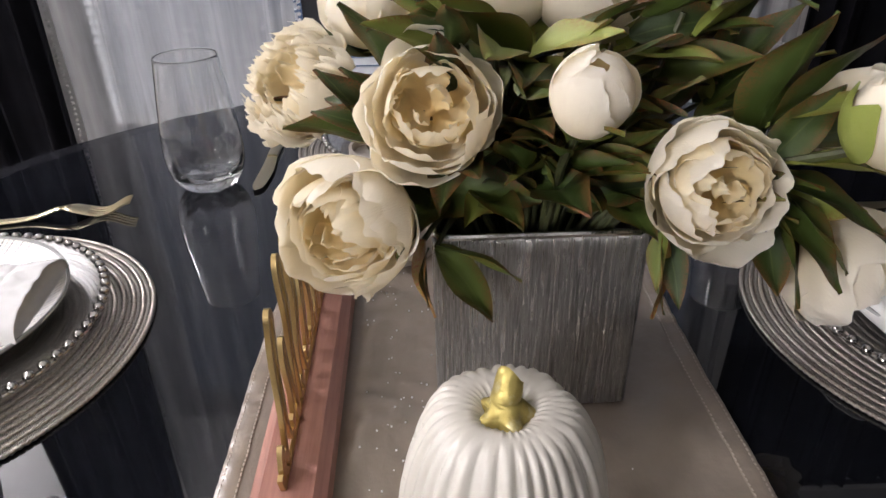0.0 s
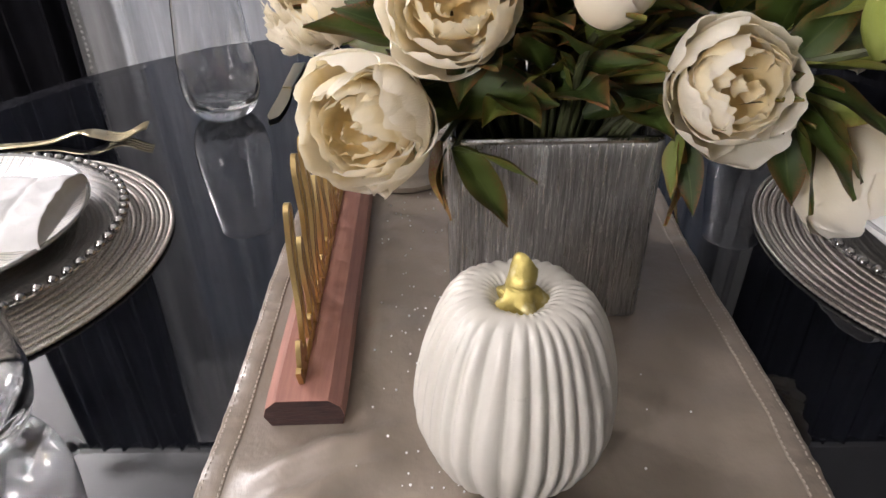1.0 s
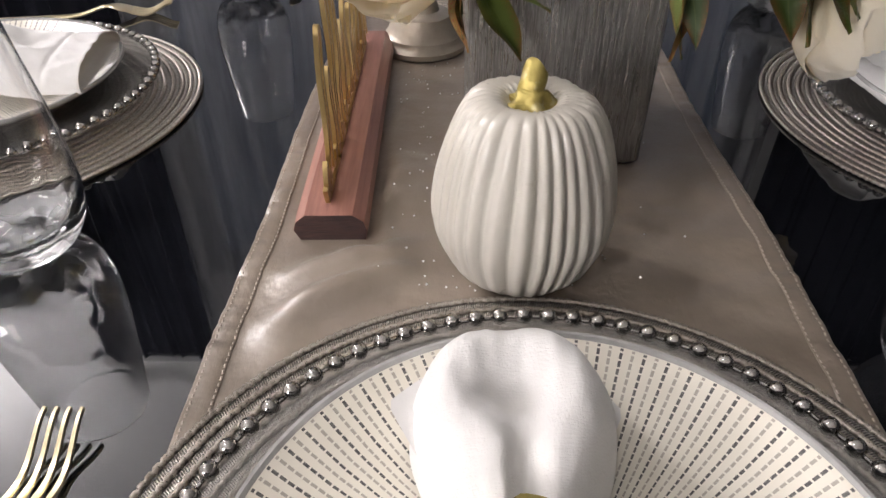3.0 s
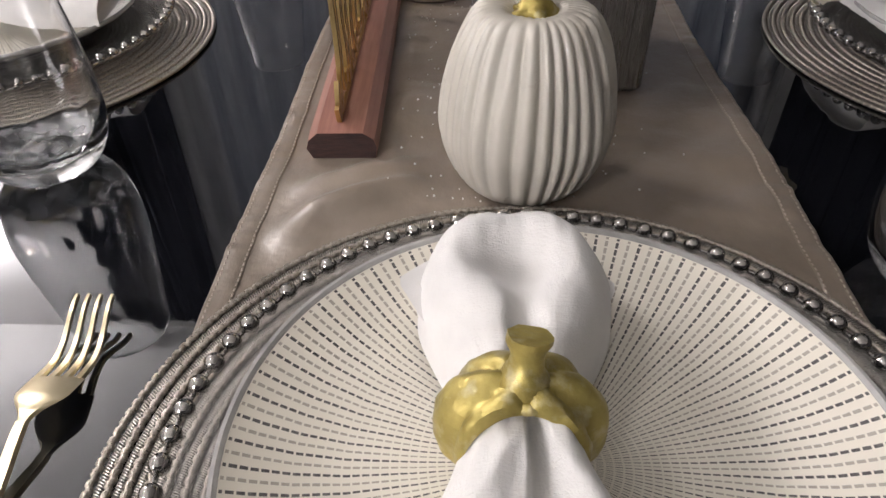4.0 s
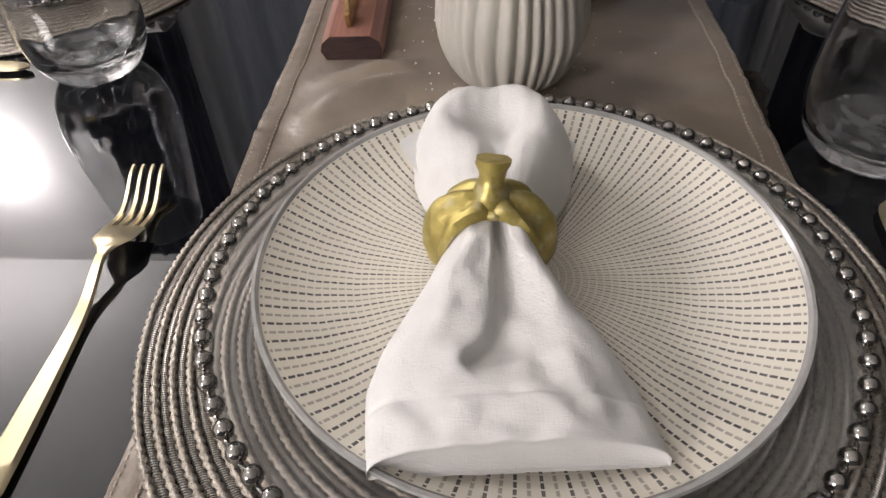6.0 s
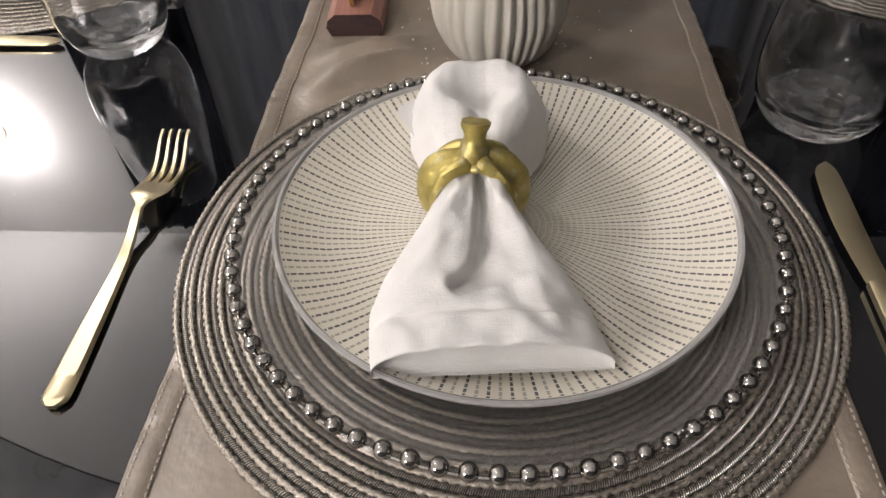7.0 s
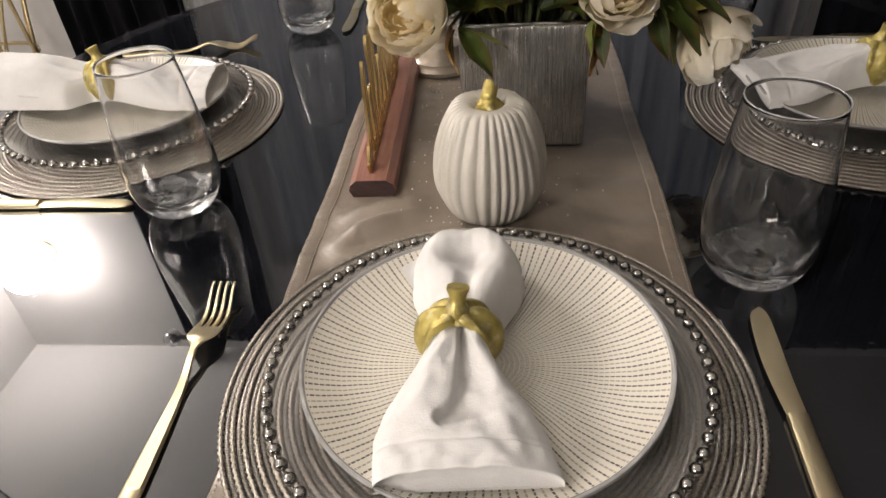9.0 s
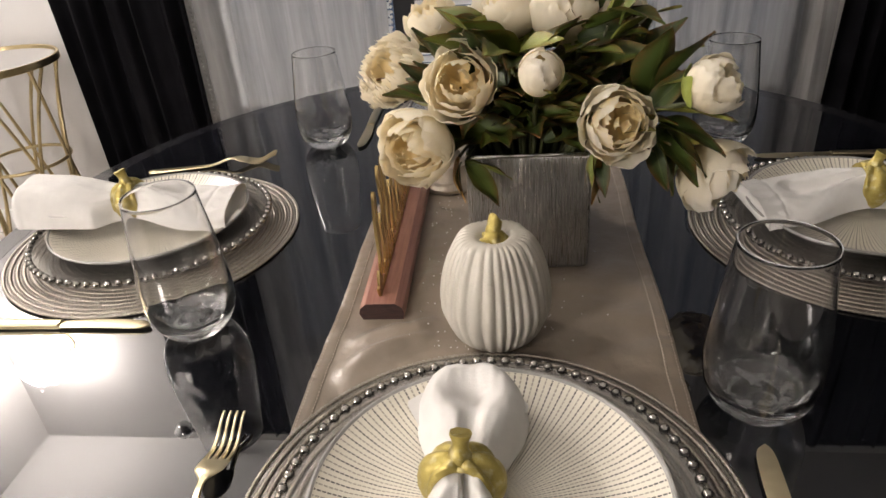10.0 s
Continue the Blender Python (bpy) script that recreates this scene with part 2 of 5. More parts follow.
def make_leaf():
    M = Mat("peony_leaf").set(rough=0.36, spec=0.45)
    tc = M.n.new("ShaderNodeTexCoord")
    sp = M.n.new("ShaderNodeSeparateXYZ")
    M.link(tc.outputs["UV"], sp.inputs[0])
    info = M.n.new("ShaderNodeObjectInfo")
    tone = M.ramp(info.outputs["Random"], [(0.0, (0.024, 0.042, 0.009)), (0.5, (0.052, 0.082, 0.014)), (0.8, (0.115, 0.150, 0.026)), (1.0, (0.27, 0.30, 0.055))])
    edge = M.math("ABSOLUTE", M.math("SUBTRACT", sp.outputs[0], 0.5))
    red = M.math("MULTIPLY", M.ramp(M.math("ADD", edge, M.math("MULTIPLY", sp.outputs[1], 0.35)), [(0.38, 0.0), (0.8, 1.0)]), M.ramp(M.noise(0.02, 3), [(0.36, 0.0), (0.6, 0.9)]))
    c = M.mix(red, tone, (0.20, 0.055, 0.018))
    rib = M.ramp(edge, [(0.0, 1.0), (0.035, 0.0)])
    M.col(M.mix(M.math("MULTIPLY", rib, 0.35), c, (0.16, 0.19, 0.06)))
    M.bump(M.noise(0.004, 3), 0.0006, 0.5)
    return M.m


def make_wood():
    M = Mat("red_brown_wood").set(rough=0.42, coat=0.15)
    g = M.noise(0.006, 6, 0.65, (1, 0.06, 1))
    M.col(M.mix(0.35, M.ramp(g, [(0.3, (0.19, 0.080, 0.060)), (0.7, (0.42, 0.205, 0.155))]), M.ramp(M.noise(0.03, 3, stretch=(1, 0.2, 1)), [(0.3, (0.22, 0.098, 0.074)), (0.7, (0.38, 0.185, 0.14))])))
    M.bump(g, 0.0004, 0.5)
    return M.m


BLACK_GLASS = make_black_glass()
SMOKED_EDGE = grain("smoked_glass_edge", (0.010, 0.010, 0.012), (0.018, 0.018, 0.021), 0.06, 0.14, ior=1.42)
SATIN = make_satin()
STONEWARE = make_plate()
LINEN = make_linen()
GOLD_PAINT = make_gold_paint()
VASE_SILVER = make_vase_metal()
RIM_SILVER = grain("polished_silver_rim", (0.5, 0.49, 0.47), (0.66, 0.65, 0.63), 0.02, 0.2, 0.0004, 0.004, metal=1.0)
PETAL = make_petal("cream_petal", (0.95, 0.83, 0.50), (0.96, 0.905, 0.72), (0.97, 0.94, 0.84))
PETAL_GOLD = make_petal("golden_inner_petal", (0.95, 0.70, 0.26), (0.97, 0.83, 0.47), (0.97, 0.91, 0.70))
LEAF = make_leaf()
WOOD = make_wood()
END_GRAIN = grain("dark_end_grain", (0.018, 0.008, 0.007), (0.055, 0.023, 0.018), 0.005, 0.7, 0.0006, 0.002, (0.3, 1, 2))
WHITE_WALL = grain("white_wall_paint", (0.60, 0.59, 0.58), (0.66, 0.65, 0.64), 0.4, 0.75, 0.0008, 0.02)
CEILING = grain("ceiling_paint", (0.72, 0.715, 0.70), (0.78, 0.775, 0.76), 0.5, 0.9, 0.0015, 0.015)
DARK_WALL = grain("unlit_room_dark", (0.05, 0.05, 0.055), (0.07, 0.07, 0.075), 0.4, 0.7, 0.0008, 0.02)
BLACK_VELVET = grain("black_curtain_cloth", (0.003, 0.003, 0.004), (0.007, 0.007, 0.009), 0.08, 0.9, 0.0006, 0.003, spec=0.08)
SHEER = sheer_cloth("white_sheer", (0.64, 0.64, 0.65), 0.50)
SLAT = grain("blind_slat_paint", (0.72, 0.74, 0.75), (0.78, 0.80, 0.81), 0.1, 0.5, 0.0002)
FRAME_DARK = grain("dark_window_frame", (0.018, 0.02, 0.026), (0.03, 0.032, 0.04), 0.1, 0.5, 0.0003)
RUG = grain("cream_rug", (0.50, 0.44, 0.34), (0.62, 0.56, 0.45), 0.09, 0.95, 0.004, 0.006)
FLOOR = grain("pale_floor", (0.34, 0.31, 0.28), (0.42, 0.39, 0.36), 0.3, 0.4, 0.0005, 0.02)
CLEAR = glass("clear_glass", (0.995, 0.997, 1.0), 1.47, 0.0, 0.001)
BEAD_GLASS = bead_glass()
BASE_SHEEN = highlight_glass()
RIM_HIGHLIGHT = highlight_glass("rim_highlight_glass", 0.22, 0.34)
CHARGER_GLASS = charger_glass()
WINDOW_PANE = thin_glass("window_pane", (0.9, 0.93, 0.95))
MAT_CORD = grain("silver_cord", (0.27, 0.240, 0.203), (0.49, 0.445, 0.385), 0.0016, 0.32, 0.0005, 0.0012, metal=0.7)
BRASS = plain_metal("brushed_gold_steel", (0.66, 0.565, 0.365), (0.71, 0.615, 0.41), 0.29)
GOLD_WIRE = plain_metal("gold_sign_metal", (0.48, 0.35, 0.14), (0.58, 0.44, 0.20), 0.32)
GOLD_LEG = grain("gold_table_metal", (0.50, 0.40, 0.22), (0.62, 0.51, 0.30), 0.05, 0.33, 0.0002, 0.004, metal=1.0)
MIRROR = grain("side_table_mirror", (0.86, 0.87, 0.87), (0.9, 0.9, 0.9), 0.2, 0.04, metal=1.0)
CERAMIC = grain("white_ceramic", (0.515, 0.487, 0.425), (0.555, 0.527, 0.462), 0.04, 0.34, 0.00008, 0.012, coat=0.3, coat_rough=0.2)
PLATE_EDGE = grain("plate_edge_glaze", (0.30, 0.295, 0.285), (0.40, 0.395, 0.38), 0.01, 0.2, 0.0001, coat=0.4)
RHINE = grain("rhinestone_facets", (0.85, 0.85, 0.85), (0.95, 0.95, 0.95), 0.003, 0.12, coat=1.0)
THREAD = grain("hem_thread", (0.38, 0.325, 0.27), (0.50, 0.435, 0.365), 0.004, 0.6)
APRON = grain("champagne_apron", (0.48, 0.45, 0.38), (0.62, 0.58, 0.5), 0.03, 0.22, 0.0002, metal=0.85)
STEM = grain("flower_stem", (0.03, 0.028, 0.012), (0.065, 0.075, 0.025), 0.02, 0.55, 0.0005, 0.004)
RUST_LEAF = grain("turning_leaf", (0.34, 0.075, 0.022), (0.30, 0.26, 0.045), 0.03, 0.36, 0.0006, 0.004)
SEPAL = grain("pale_sepal", (0.20, 0.26, 0.035), (0.42, 0.46, 0.09), 0.012, 0.45, 0.0006, 0.003)
CHAMPAGNE = grain("champagne_candle_holder", (0.42, 0.37, 0.30), (0.54, 0.48, 0.40), 0.02, 0.35, 0.0004, 0.004, metal=0.45)
BLACK_STEEL = grain("black_pedestal", (0.01, 0.01, 0.012), (0.02, 0.02, 0.022), 0.05, 0.3)
GLOW = Mat("lit_lamp_glass").m
GLOW.node_tree.nodes["Principled BSDF"].inputs["Emission Color"].default_value = (1.0, 0.93, 0.84, 1)
GLOW.node_tree.nodes["Principled BSDF"].inputs["Emission Strength"].default_value = LAMP_GLOW

LEFT_FILL_LIT = Mat("left_fill_dome").m
LEFT_FILL_LIT.node_tree.nodes["Principled BSDF"].inputs["Emission Color"].default_value = (1.0, 0.93, 0.84, 1)
LEFT_FILL_LIT.node_tree.nodes["Principled BSDF"].inputs["Emission Strength"].default_value = LEFT_FILL_GLOW
FRONT_FILL_LIT = Mat("front_fill_shade").m
FRONT_FILL_LIT.node_tree.nodes["Principled BSDF"].inputs["Emission Color"].default_value = (1.0, 0.92, 0.82, 1)
FRONT_FILL_LIT.node_tree.nodes["Principled BSDF"].inputs["Emission Strength"].default_value = FRONT_FILL_GLOW


# ---------------------------------------------------------------- mesh helpers
def mesh_of(name, bm, mat, smooth=True):
    me = bpy.data.meshes.new(name)
    bm.to_mesh(me)
    bm.free()
    if smooth:
        me.polygons.foreach_set("use_smooth", [True] * len(me.polygons))
    if mat:
        me.materials.append(mat)
    return me


def sharp(me, angle=40):
    me.set_sharp_from_angle(angle=radians(angle))
    return me


def part(name, bm, material, parent, label="", smooth=True, m=None, edge=40):
    """Link a bmesh, or a ready mesh, as one object under its thing."""
    me = bm if isinstance(bm, bpy.types.Mesh) else sharp(mesh_of(name, bm, material, smooth), edge)
    ob = new(name, me)
    if parent is not None:
        ob.parent = parent
    if m is not None:
        ob.matrix_basis = m
    return tagged(ob, label)


def thing(name, label, category, m=None, group="", kind=""):
    ob = new(name)
    ob.empty_display_size = 0.02
    if m is not None:
        ob.matrix_basis = m
    return tagged(ob, label, category, group, kind)


def grid_faces(bm, rows, closed_u=False, closed_v=False):
    """Quads between rows of verts."""
    nu = len(rows)
    for i in range(nu if closed_u else nu - 1):
        a, b = rows[i], rows[(i + 1) % nu]
        nv = len(a)
        for j in range(nv if closed_v else nv - 1):
            bm.faces.new((a[j], a[(j + 1) % nv], b[(j + 1) % nv], b[j]))


def lathe(profile, n=48, wave=None):
    """Turn a profile of (r, z) round the z axis; ends at r = 0 are closed."""
    bm = bmesh.new()
    rows = []
    for r, z in profile:
        if r < 1e-6:
            rows.append([bm.verts.new((0, 0, z))])
        else:
            ring = []
            for k in range(n):
                a = 2 * math.pi * k / n
                q = r * (wave(a, r, z) if wave else 1)
                ring.append(bm.verts.new((q * math.cos(a), q * math.sin(a), z)))
            rows.append(ring)
    for a, b in zip(rows, rows[1:]):
        for k in range(n):
            k2 = (k + 1) % n
            if len(a) == 1 and len(b) > 1:
                bm.faces.new((a[0], b[k2], b[k]))
            elif len(b) == 1 and len(a) > 1:
                bm.faces.new((a[k], a[k2], b[0]))
            elif len(a) > 1:
                bm.faces.new((a[k], a[k2], b[k2], b[k]))
    bmesh.ops.recalc_face_normals(bm, faces=bm.faces)
    return bm


def box(x0, x1, y0, y1, z0, z1, bevel=0.0, seg=2):
    bm = bmesh.new()
    bmesh.ops.create_cube(bm, size=1, matrix=Matrix.Translation(((x0 + x1) / 2, (y0 + y1) / 2, (z0 + z1) / 2)) @ Matrix.Diagonal((x1 - x0, y1 - y0, z1 - z0, 1)))
    if bevel:
        bmesh.ops.bevel(bm, geom=bm.edges[:], offset=bevel, segments=seg, profile=0.5, affect="EDGES")
    return bm


def tube(points, radius, n=8, flat=1.0, close=False):
    """A round or flattened bar along points; radius may be a list."""
    bm = bmesh.new()
    pts = [Vector(p) for p in points]
    rows = []
    up = Vector((0.13, 0.21, 1)).normalized()
    for i, p in enumerate(pts):
        if close:
            d = pts[(i + 1) % len(pts)] - pts[i - 1]
        else:
            d = pts[min(i + 1, len(pts) - 1)] - pts[max(i - 1, 0)]
        d = d.normalized() if d.length > 1e-9 else Vector((0, 0, 1))
        s = d.cross(up)
        s = s.normalized() if s.length > 1e-4 else Vector((1, 0, 0))
        t = s.cross(d)
        r = radius[i] if isinstance(radius, (list, tuple)) else radius
        rows.append([bm.verts.new(p + r * (math.cos(2 * math.pi * k / n) * s + flat * math.sin(2 * math.pi * k / n) * t)) for k in range(n)])
    grid_faces(bm, rows, close, True)
    if not close:
        bm.faces.new(rows[0][::-1])
        bm.faces.new(rows[-1])
    bmesh.ops.recalc_face_normals(bm, faces=bm.faces)
    return bm


def ribbon(points, half_x, half_w):
    """A flat bar cut from sheet that stands in a plane x = constant."""
    bm = bmesh.new()
    P = [Vector(p) for p in points]
    rows = []
    for i, p in enumerate(P):
        d = (P[min(i + 1, len(P) - 1)] - P[max(i - 1, 0)]).normalized()
        nrm = Vector((0, -d.z, d.y)) * half_w
        ex = Vector((half_x, 0, 0))
        rows.append([bm.verts.new(q) for q in (p - nrm - ex, p + nrm - ex, p + nrm + ex, p - nrm + ex)])
    grid_faces(bm, rows, False, True)
    bm.faces.new(rows[0][::-1])
    bm.faces.new(rows[-1])
    bmesh.ops.recalc_face_normals(bm, faces=bm.faces)
    return bm


def smooth_path(pts, steps=8):
    """Catmull-Rom through the points."""
    P = [Vector(p) for p in pts]
    P = [2 * P[0] - P[1]] + P + [2 * P[-1] - P[-2]]
    out = []
    for i in range(1, len(P) - 2):
        for k in range(steps):
            t = k / steps
            a, b, c, d = P[i - 1], P[i], P[i + 1], P[i + 2]
            out.append(0.5 * (2 * b + (c - a) * t + (2 * a - 5 * b + 4 * c - d) * t * t + (3 * b - a - 3 * c + d) * t ** 3))
    out.append(P[-2])
    return out


def ease(a, b, x):
    t = min(1, max(0, (x - a) / (b - a)))
    return t * t * (3 - 2 * t)


# ---------------------------------------------------------------- the room
def room():
    x0, x1, y0 = -2.30, 2.6, -3.2
    tagged(part("floor", box(x0, x1, y0, WALL_Y, -0.1, 0.0), FLOOR, None), "pale stone floor under the dining table", "floor", kind="structure")
    tagged(part("ceiling", box(x0 - 0.1, x1 + 0.1, y0 - 0.1, WALL_Y + 0.12, CEIL, CEIL + 0.1), CEILING, None), "plain white painted ceiling", "ceiling", kind="structure")
    # the wall with the window: left, right, above and below the opening
    bm = bmesh.new()
    for a, b, c, d in ((x0, -0.98, 0, CEIL), (0.90, x1, 0, CEIL), (-0.98, 0.90, 2.15, CEIL), (-0.98, 0.90, 0, 0.42)):
        bmesh.ops.create_cube(bm, size=1, matrix=Matrix.Translation(((a + b) / 2, WALL_Y + 0.06, (c + d) / 2)) @ Matrix.Diagonal((b - a, 0.12, d - c, 1)))
    tagged(part("wall_north", bm, WHITE_WALL, None, smooth=False), "white painted wall with a wide window", "wall", kind="structure")
    tagged(part("wall_west", box(x0 - 0.1, x0, y0, WALL_Y, 0, CEIL), WHITE_WALL, None), "white painted side wall", "wall", kind="structure")
    # two walls added out of view; their dark colour stands for unlit room
    tagged(part("wall_east", box(x1, x1 + 0.1, y0, WALL_Y, 0, CEIL), DARK_WALL, None), "dark side wall added out of view for an unlit room", "wall", kind="structure")
    tagged(part("wall_south", box(x0, x1, y0 - 0.1, y0, 0, CEIL), DARK_WALL, None), "dark wall added out of view for the unlit room behind", "wall", kind="structure")
    tagged(part("baseboard", box(x0, x1, WALL_Y - 0.014, WALL_Y - 0.002, 0, 0.1, 0.003), CEILING, None), "white painted baseboard along the window wall", "baseboard", kind="structure")


def window():
    w = thing("window_1", "wide window with dark frame and closed white blinds", "window", kind="structure")
    y = WALL_Y + 0.03
    for a, b, c, d in ((-0.98, -0.93, 0.42, 2.15), (0.85, 0.90, 0.42, 2.15), (-0.37, -0.30, 0.47, 2.1), (0.22, 0.29, 0.47, 2.1), (-0.93, 0.85, 0.42, 0.47), (-0.93, 0.85, 2.10, 2.15)):
        part("window_frame", box(a, b, y, y + 0.06, c, d, 0.004), FRAME_DARK, w)
    slat_me = None
    for a, b in ((-0.925, -0.375), (-0.295, 0.215), (0.295, 0.845)):
        pane = part("pane", box(a, b, y + 0.03, y + 0.036, 0.47, 2.10), WINDOW_PANE, w)
        pane.visible_shadow = False
        bm = bmesh.new()
        rows = []
        for i in range(5):
            u = i / 4 - 0.5
            rows.append([bm.verts.new((xx, 0.024 * u * 0.75, 0.024 * u * 0.66 + 0.003 * (0.25 - u * u))) for xx in (a, (a + b) / 2, b)])
        grid_faces(bm, rows)
        slat_me = mesh_of("slat", bm, SLAT)
        for k in range(66):
            part("slat", slat_me, None, w, m=pose(0, WALL_Y - 0.005, 0.485 + 0.0245 * k))


def drape(name, label, mat, x0, x1, y, z0, z1, folds, depth, seed, group="", trim=False):
    """A hanging cloth with deep uneven folds."""
    rnd = random.Random(seed)
    ph = [rnd.uniform(0, 6.28) for _ in range(5)]
    nx, nz = max(60, int(folds * 14)), 14
    c = thing(name, label, "curtain", group=group)
    bm = bmesh.new()
    rows = []

    def off(u, v):
        a = 2 * math.pi * folds * (u + 0.02 * math.sin(3.1 * u * 6.28 + ph[0]))
        f = math.sin(a + ph[1] + 0.5 * math.sin(2.1 * v + ph[2])) * 0.7 + 0.3 * math.sin(1.7 * a + ph[3] + v)
        return y + depth * f * (0.8 + 0.25 * v)

    for i in range(nx + 1):
        u = i / nx
        row = []
        for j in range(nz + 1):
            v = 1 - j / nz
            row.append(bm.verts.new((x0 + (x1 - x0) * u + 0.012 * math.sin(5 * v + ph[4] + 9 * u), off(u, v), z0 + (z1 - z0) * (1 - v))))
        rows.append(row)
    grid_faces(bm, rows)
    part("cloth", bm, mat, c)
    return c


def curtains():
    top = 2.49
    drape("black_curtain", "heavy black floor-length curtain in deep folds", BLACK_VELVET, -1.425, -0.985, 1.245, 0.012, top, 6, 0.032, 1, "black curtains")
    drape("black_curtain", "heavy black floor-length curtain in deep folds", BLACK_VELVET, 0.93, 2.2, 1.25, 0.012, top, 15, 0.034, 2, "black curtains")
    a = drape("sheer_curtain", "white sheer curtain with beaded edge over the blinds", SHEER, -0.985, -0.36, 1.27, 0.012, top, 6, 0.016, 3, "sheer curtains")
    b = drape("sheer_curtain", "white sheer curtain in soft folds over the blinds", SHEER, 0.30, 0.93, 1.27, 0.012, top, 6, 0.024, 4, "sheer curtains")
    # beaded trim down both edges of the first sheer
    for cloth, xs in ((a, (-0.99, -0.358)),):
        for x in xs:
            bm = bmesh.new()
            for k in range(150):
                bmesh.ops.create_icosphere(bm, subdivisions=1, radius=0.0058, matrix=Matrix.Translation((x + 0.003 * math.sin(k * 0.4), 1.262, 0.03 + 0.0152 * k)))
            tagged(part("bead_trim", bm, WHITE_WALL, cloth), "white bead trim", kind="stuff")
    rod = thing("curtain_rod", "black metal curtain rod above the window", "curtain rod")
    part("rod", tube([(-1.48, 1.26, top + 0.01), (2.25, 1.26, top + 0.01)], 0.011, 12), BLACK_STEEL, rod)
    for x in (-1.515, 2.28):
        part("finial", lathe([(0, -0.045), (0.03, -0.03), (0.044, 0), (0.03, 0.03), (0, 0.045)], 10), MIRROR, rod, m=pose(x, 1.26, top + 0.01))
    for x in (-1.43, 2.22):
        part("bracket", box(x - 0.008, x + 0.008, 1.265, WALL_Y - 0.001, top, top + 0.02, 0.002), BLACK_STEEL, rod)


def wall_lamp():
    """The lit lamp high on the window wall, beside the black curtain."""
    w = thing("wall_lamp", "lit white glass globe lamp on the white wall", "lamp", pose(-2.0, WALL_Y, 2.06))
    part("back_plate", lathe([(0, 0), (0.055, 0), (0.06, 0.004), (0.058, 0.014), (0.03, 0.02), (0, 0.02)], 32), BRASS, w, "brass back plate", m=pose(0, -0.001, 0, 90))
    part("arm", tube([(0, -0.015, 0), (0, -0.06, 0)], 0.012, 12), BRASS, w, "brass arm")
    part("globe", lathe([(0.1 * math.sin(math.pi * k / 18), -0.1 * math.cos(math.pi * k / 18)) for k in range(19)], 32), GLOW, w, "glowing white globe", m=pose(0, -0.14, 0))


def floor_lamp():
    """A fill lamp added out of view behind the diners' left, to light from the front."""
    f = thing("floor_lamp", "added fill lamp out of view, white drum shade on brass pole", "lamp", pose(-1.25, -1.8, 0))
    part("base", lathe([(0, 0), (0.15, 0), (0.155, 0.006), (0.15, 0.018), (0.02, 0.03), (0, 0.03)], 48), BRASS, f)
    part("pole", tube([(0, 0, 0.028), (0, 0, 1.42)], 0.011, 12), BRASS, f)
    part("shade", lathe([(0.19, 1.32), (0.2, 1.32), (0.17, 1.66), (0.16, 1.66), (0.19, 1.32)], 48), FRONT_FILL_LIT, f, "glowing white drum shade of the added fill lamp")


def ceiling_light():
    """A fill light added out of view on the ceiling, to the left of the table."""
    c = thing("ceiling_light", "added fill light out of view, white glass dome on the ceiling", "lamp", pose(-1.35, -0.35, CEIL))
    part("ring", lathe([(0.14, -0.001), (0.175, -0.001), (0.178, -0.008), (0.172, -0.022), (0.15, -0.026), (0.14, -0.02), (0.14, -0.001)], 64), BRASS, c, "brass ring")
    part("dome", lathe([(0, -0.075), (0.05, -0.072), (0.10, -0.058), (0.135, -0.036), (0.148, -0.0265), (0.138, -0.021)], 48), LEFT_FILL_LIT, c, "glowing white glass dome of the added fill light")


def side_table():
    """Round mirrored top on a cage of bent gold rods."""
    s = thing("side_table", "round mirrored side table with gold cage legs", "side table", pose(-1.60, 1.10, 0))
    R, H = 0.2, 0.725
    top = part("tabletop", lathe([(0, H - 0.012), (R - 0.006, H - 0.012), (R - 0.006, H - 0.002), (0, H - 0.002)], 64), MIRROR, s, "mirrored top")
    part("rim", lathe([(R - 0.005, H - 0.016), (R + 0.004, H - 0.016), (R + 0.005, H - 0.004), (R + 0.003, H + 0.004), (R - 0.004, H + 0.004), (R - 0.005, H - 0.016)], 64), GOLD_LEG, top, "gold rim")
    for z, r in ((0.010, 0.19), (0.40, 0.135)):
        part("hoop", tube([(r * math.cos(a), r * math.sin(a), z) for a in np.linspace(0, 2 * math.pi, 49)[:-1]], 0.0055, 8, close=True), GOLD_LEG, s)
    for k in range(14):
        a = 2 * math.pi * k / 14
        tw = 1.25 if k % 2 else -1.25
        pts = []
        for i in range(15):
            v = i / 14
            r = 0.135 + 0.055 * (2 * v - 1) ** 2
            b = a + tw * v
            pts.append((r * math.cos(b), r * math.sin(b), 0.01 + (H - 0.028) * v))
        part("rod", tube(pts, 0.0055, 7), GOLD_LEG, s)


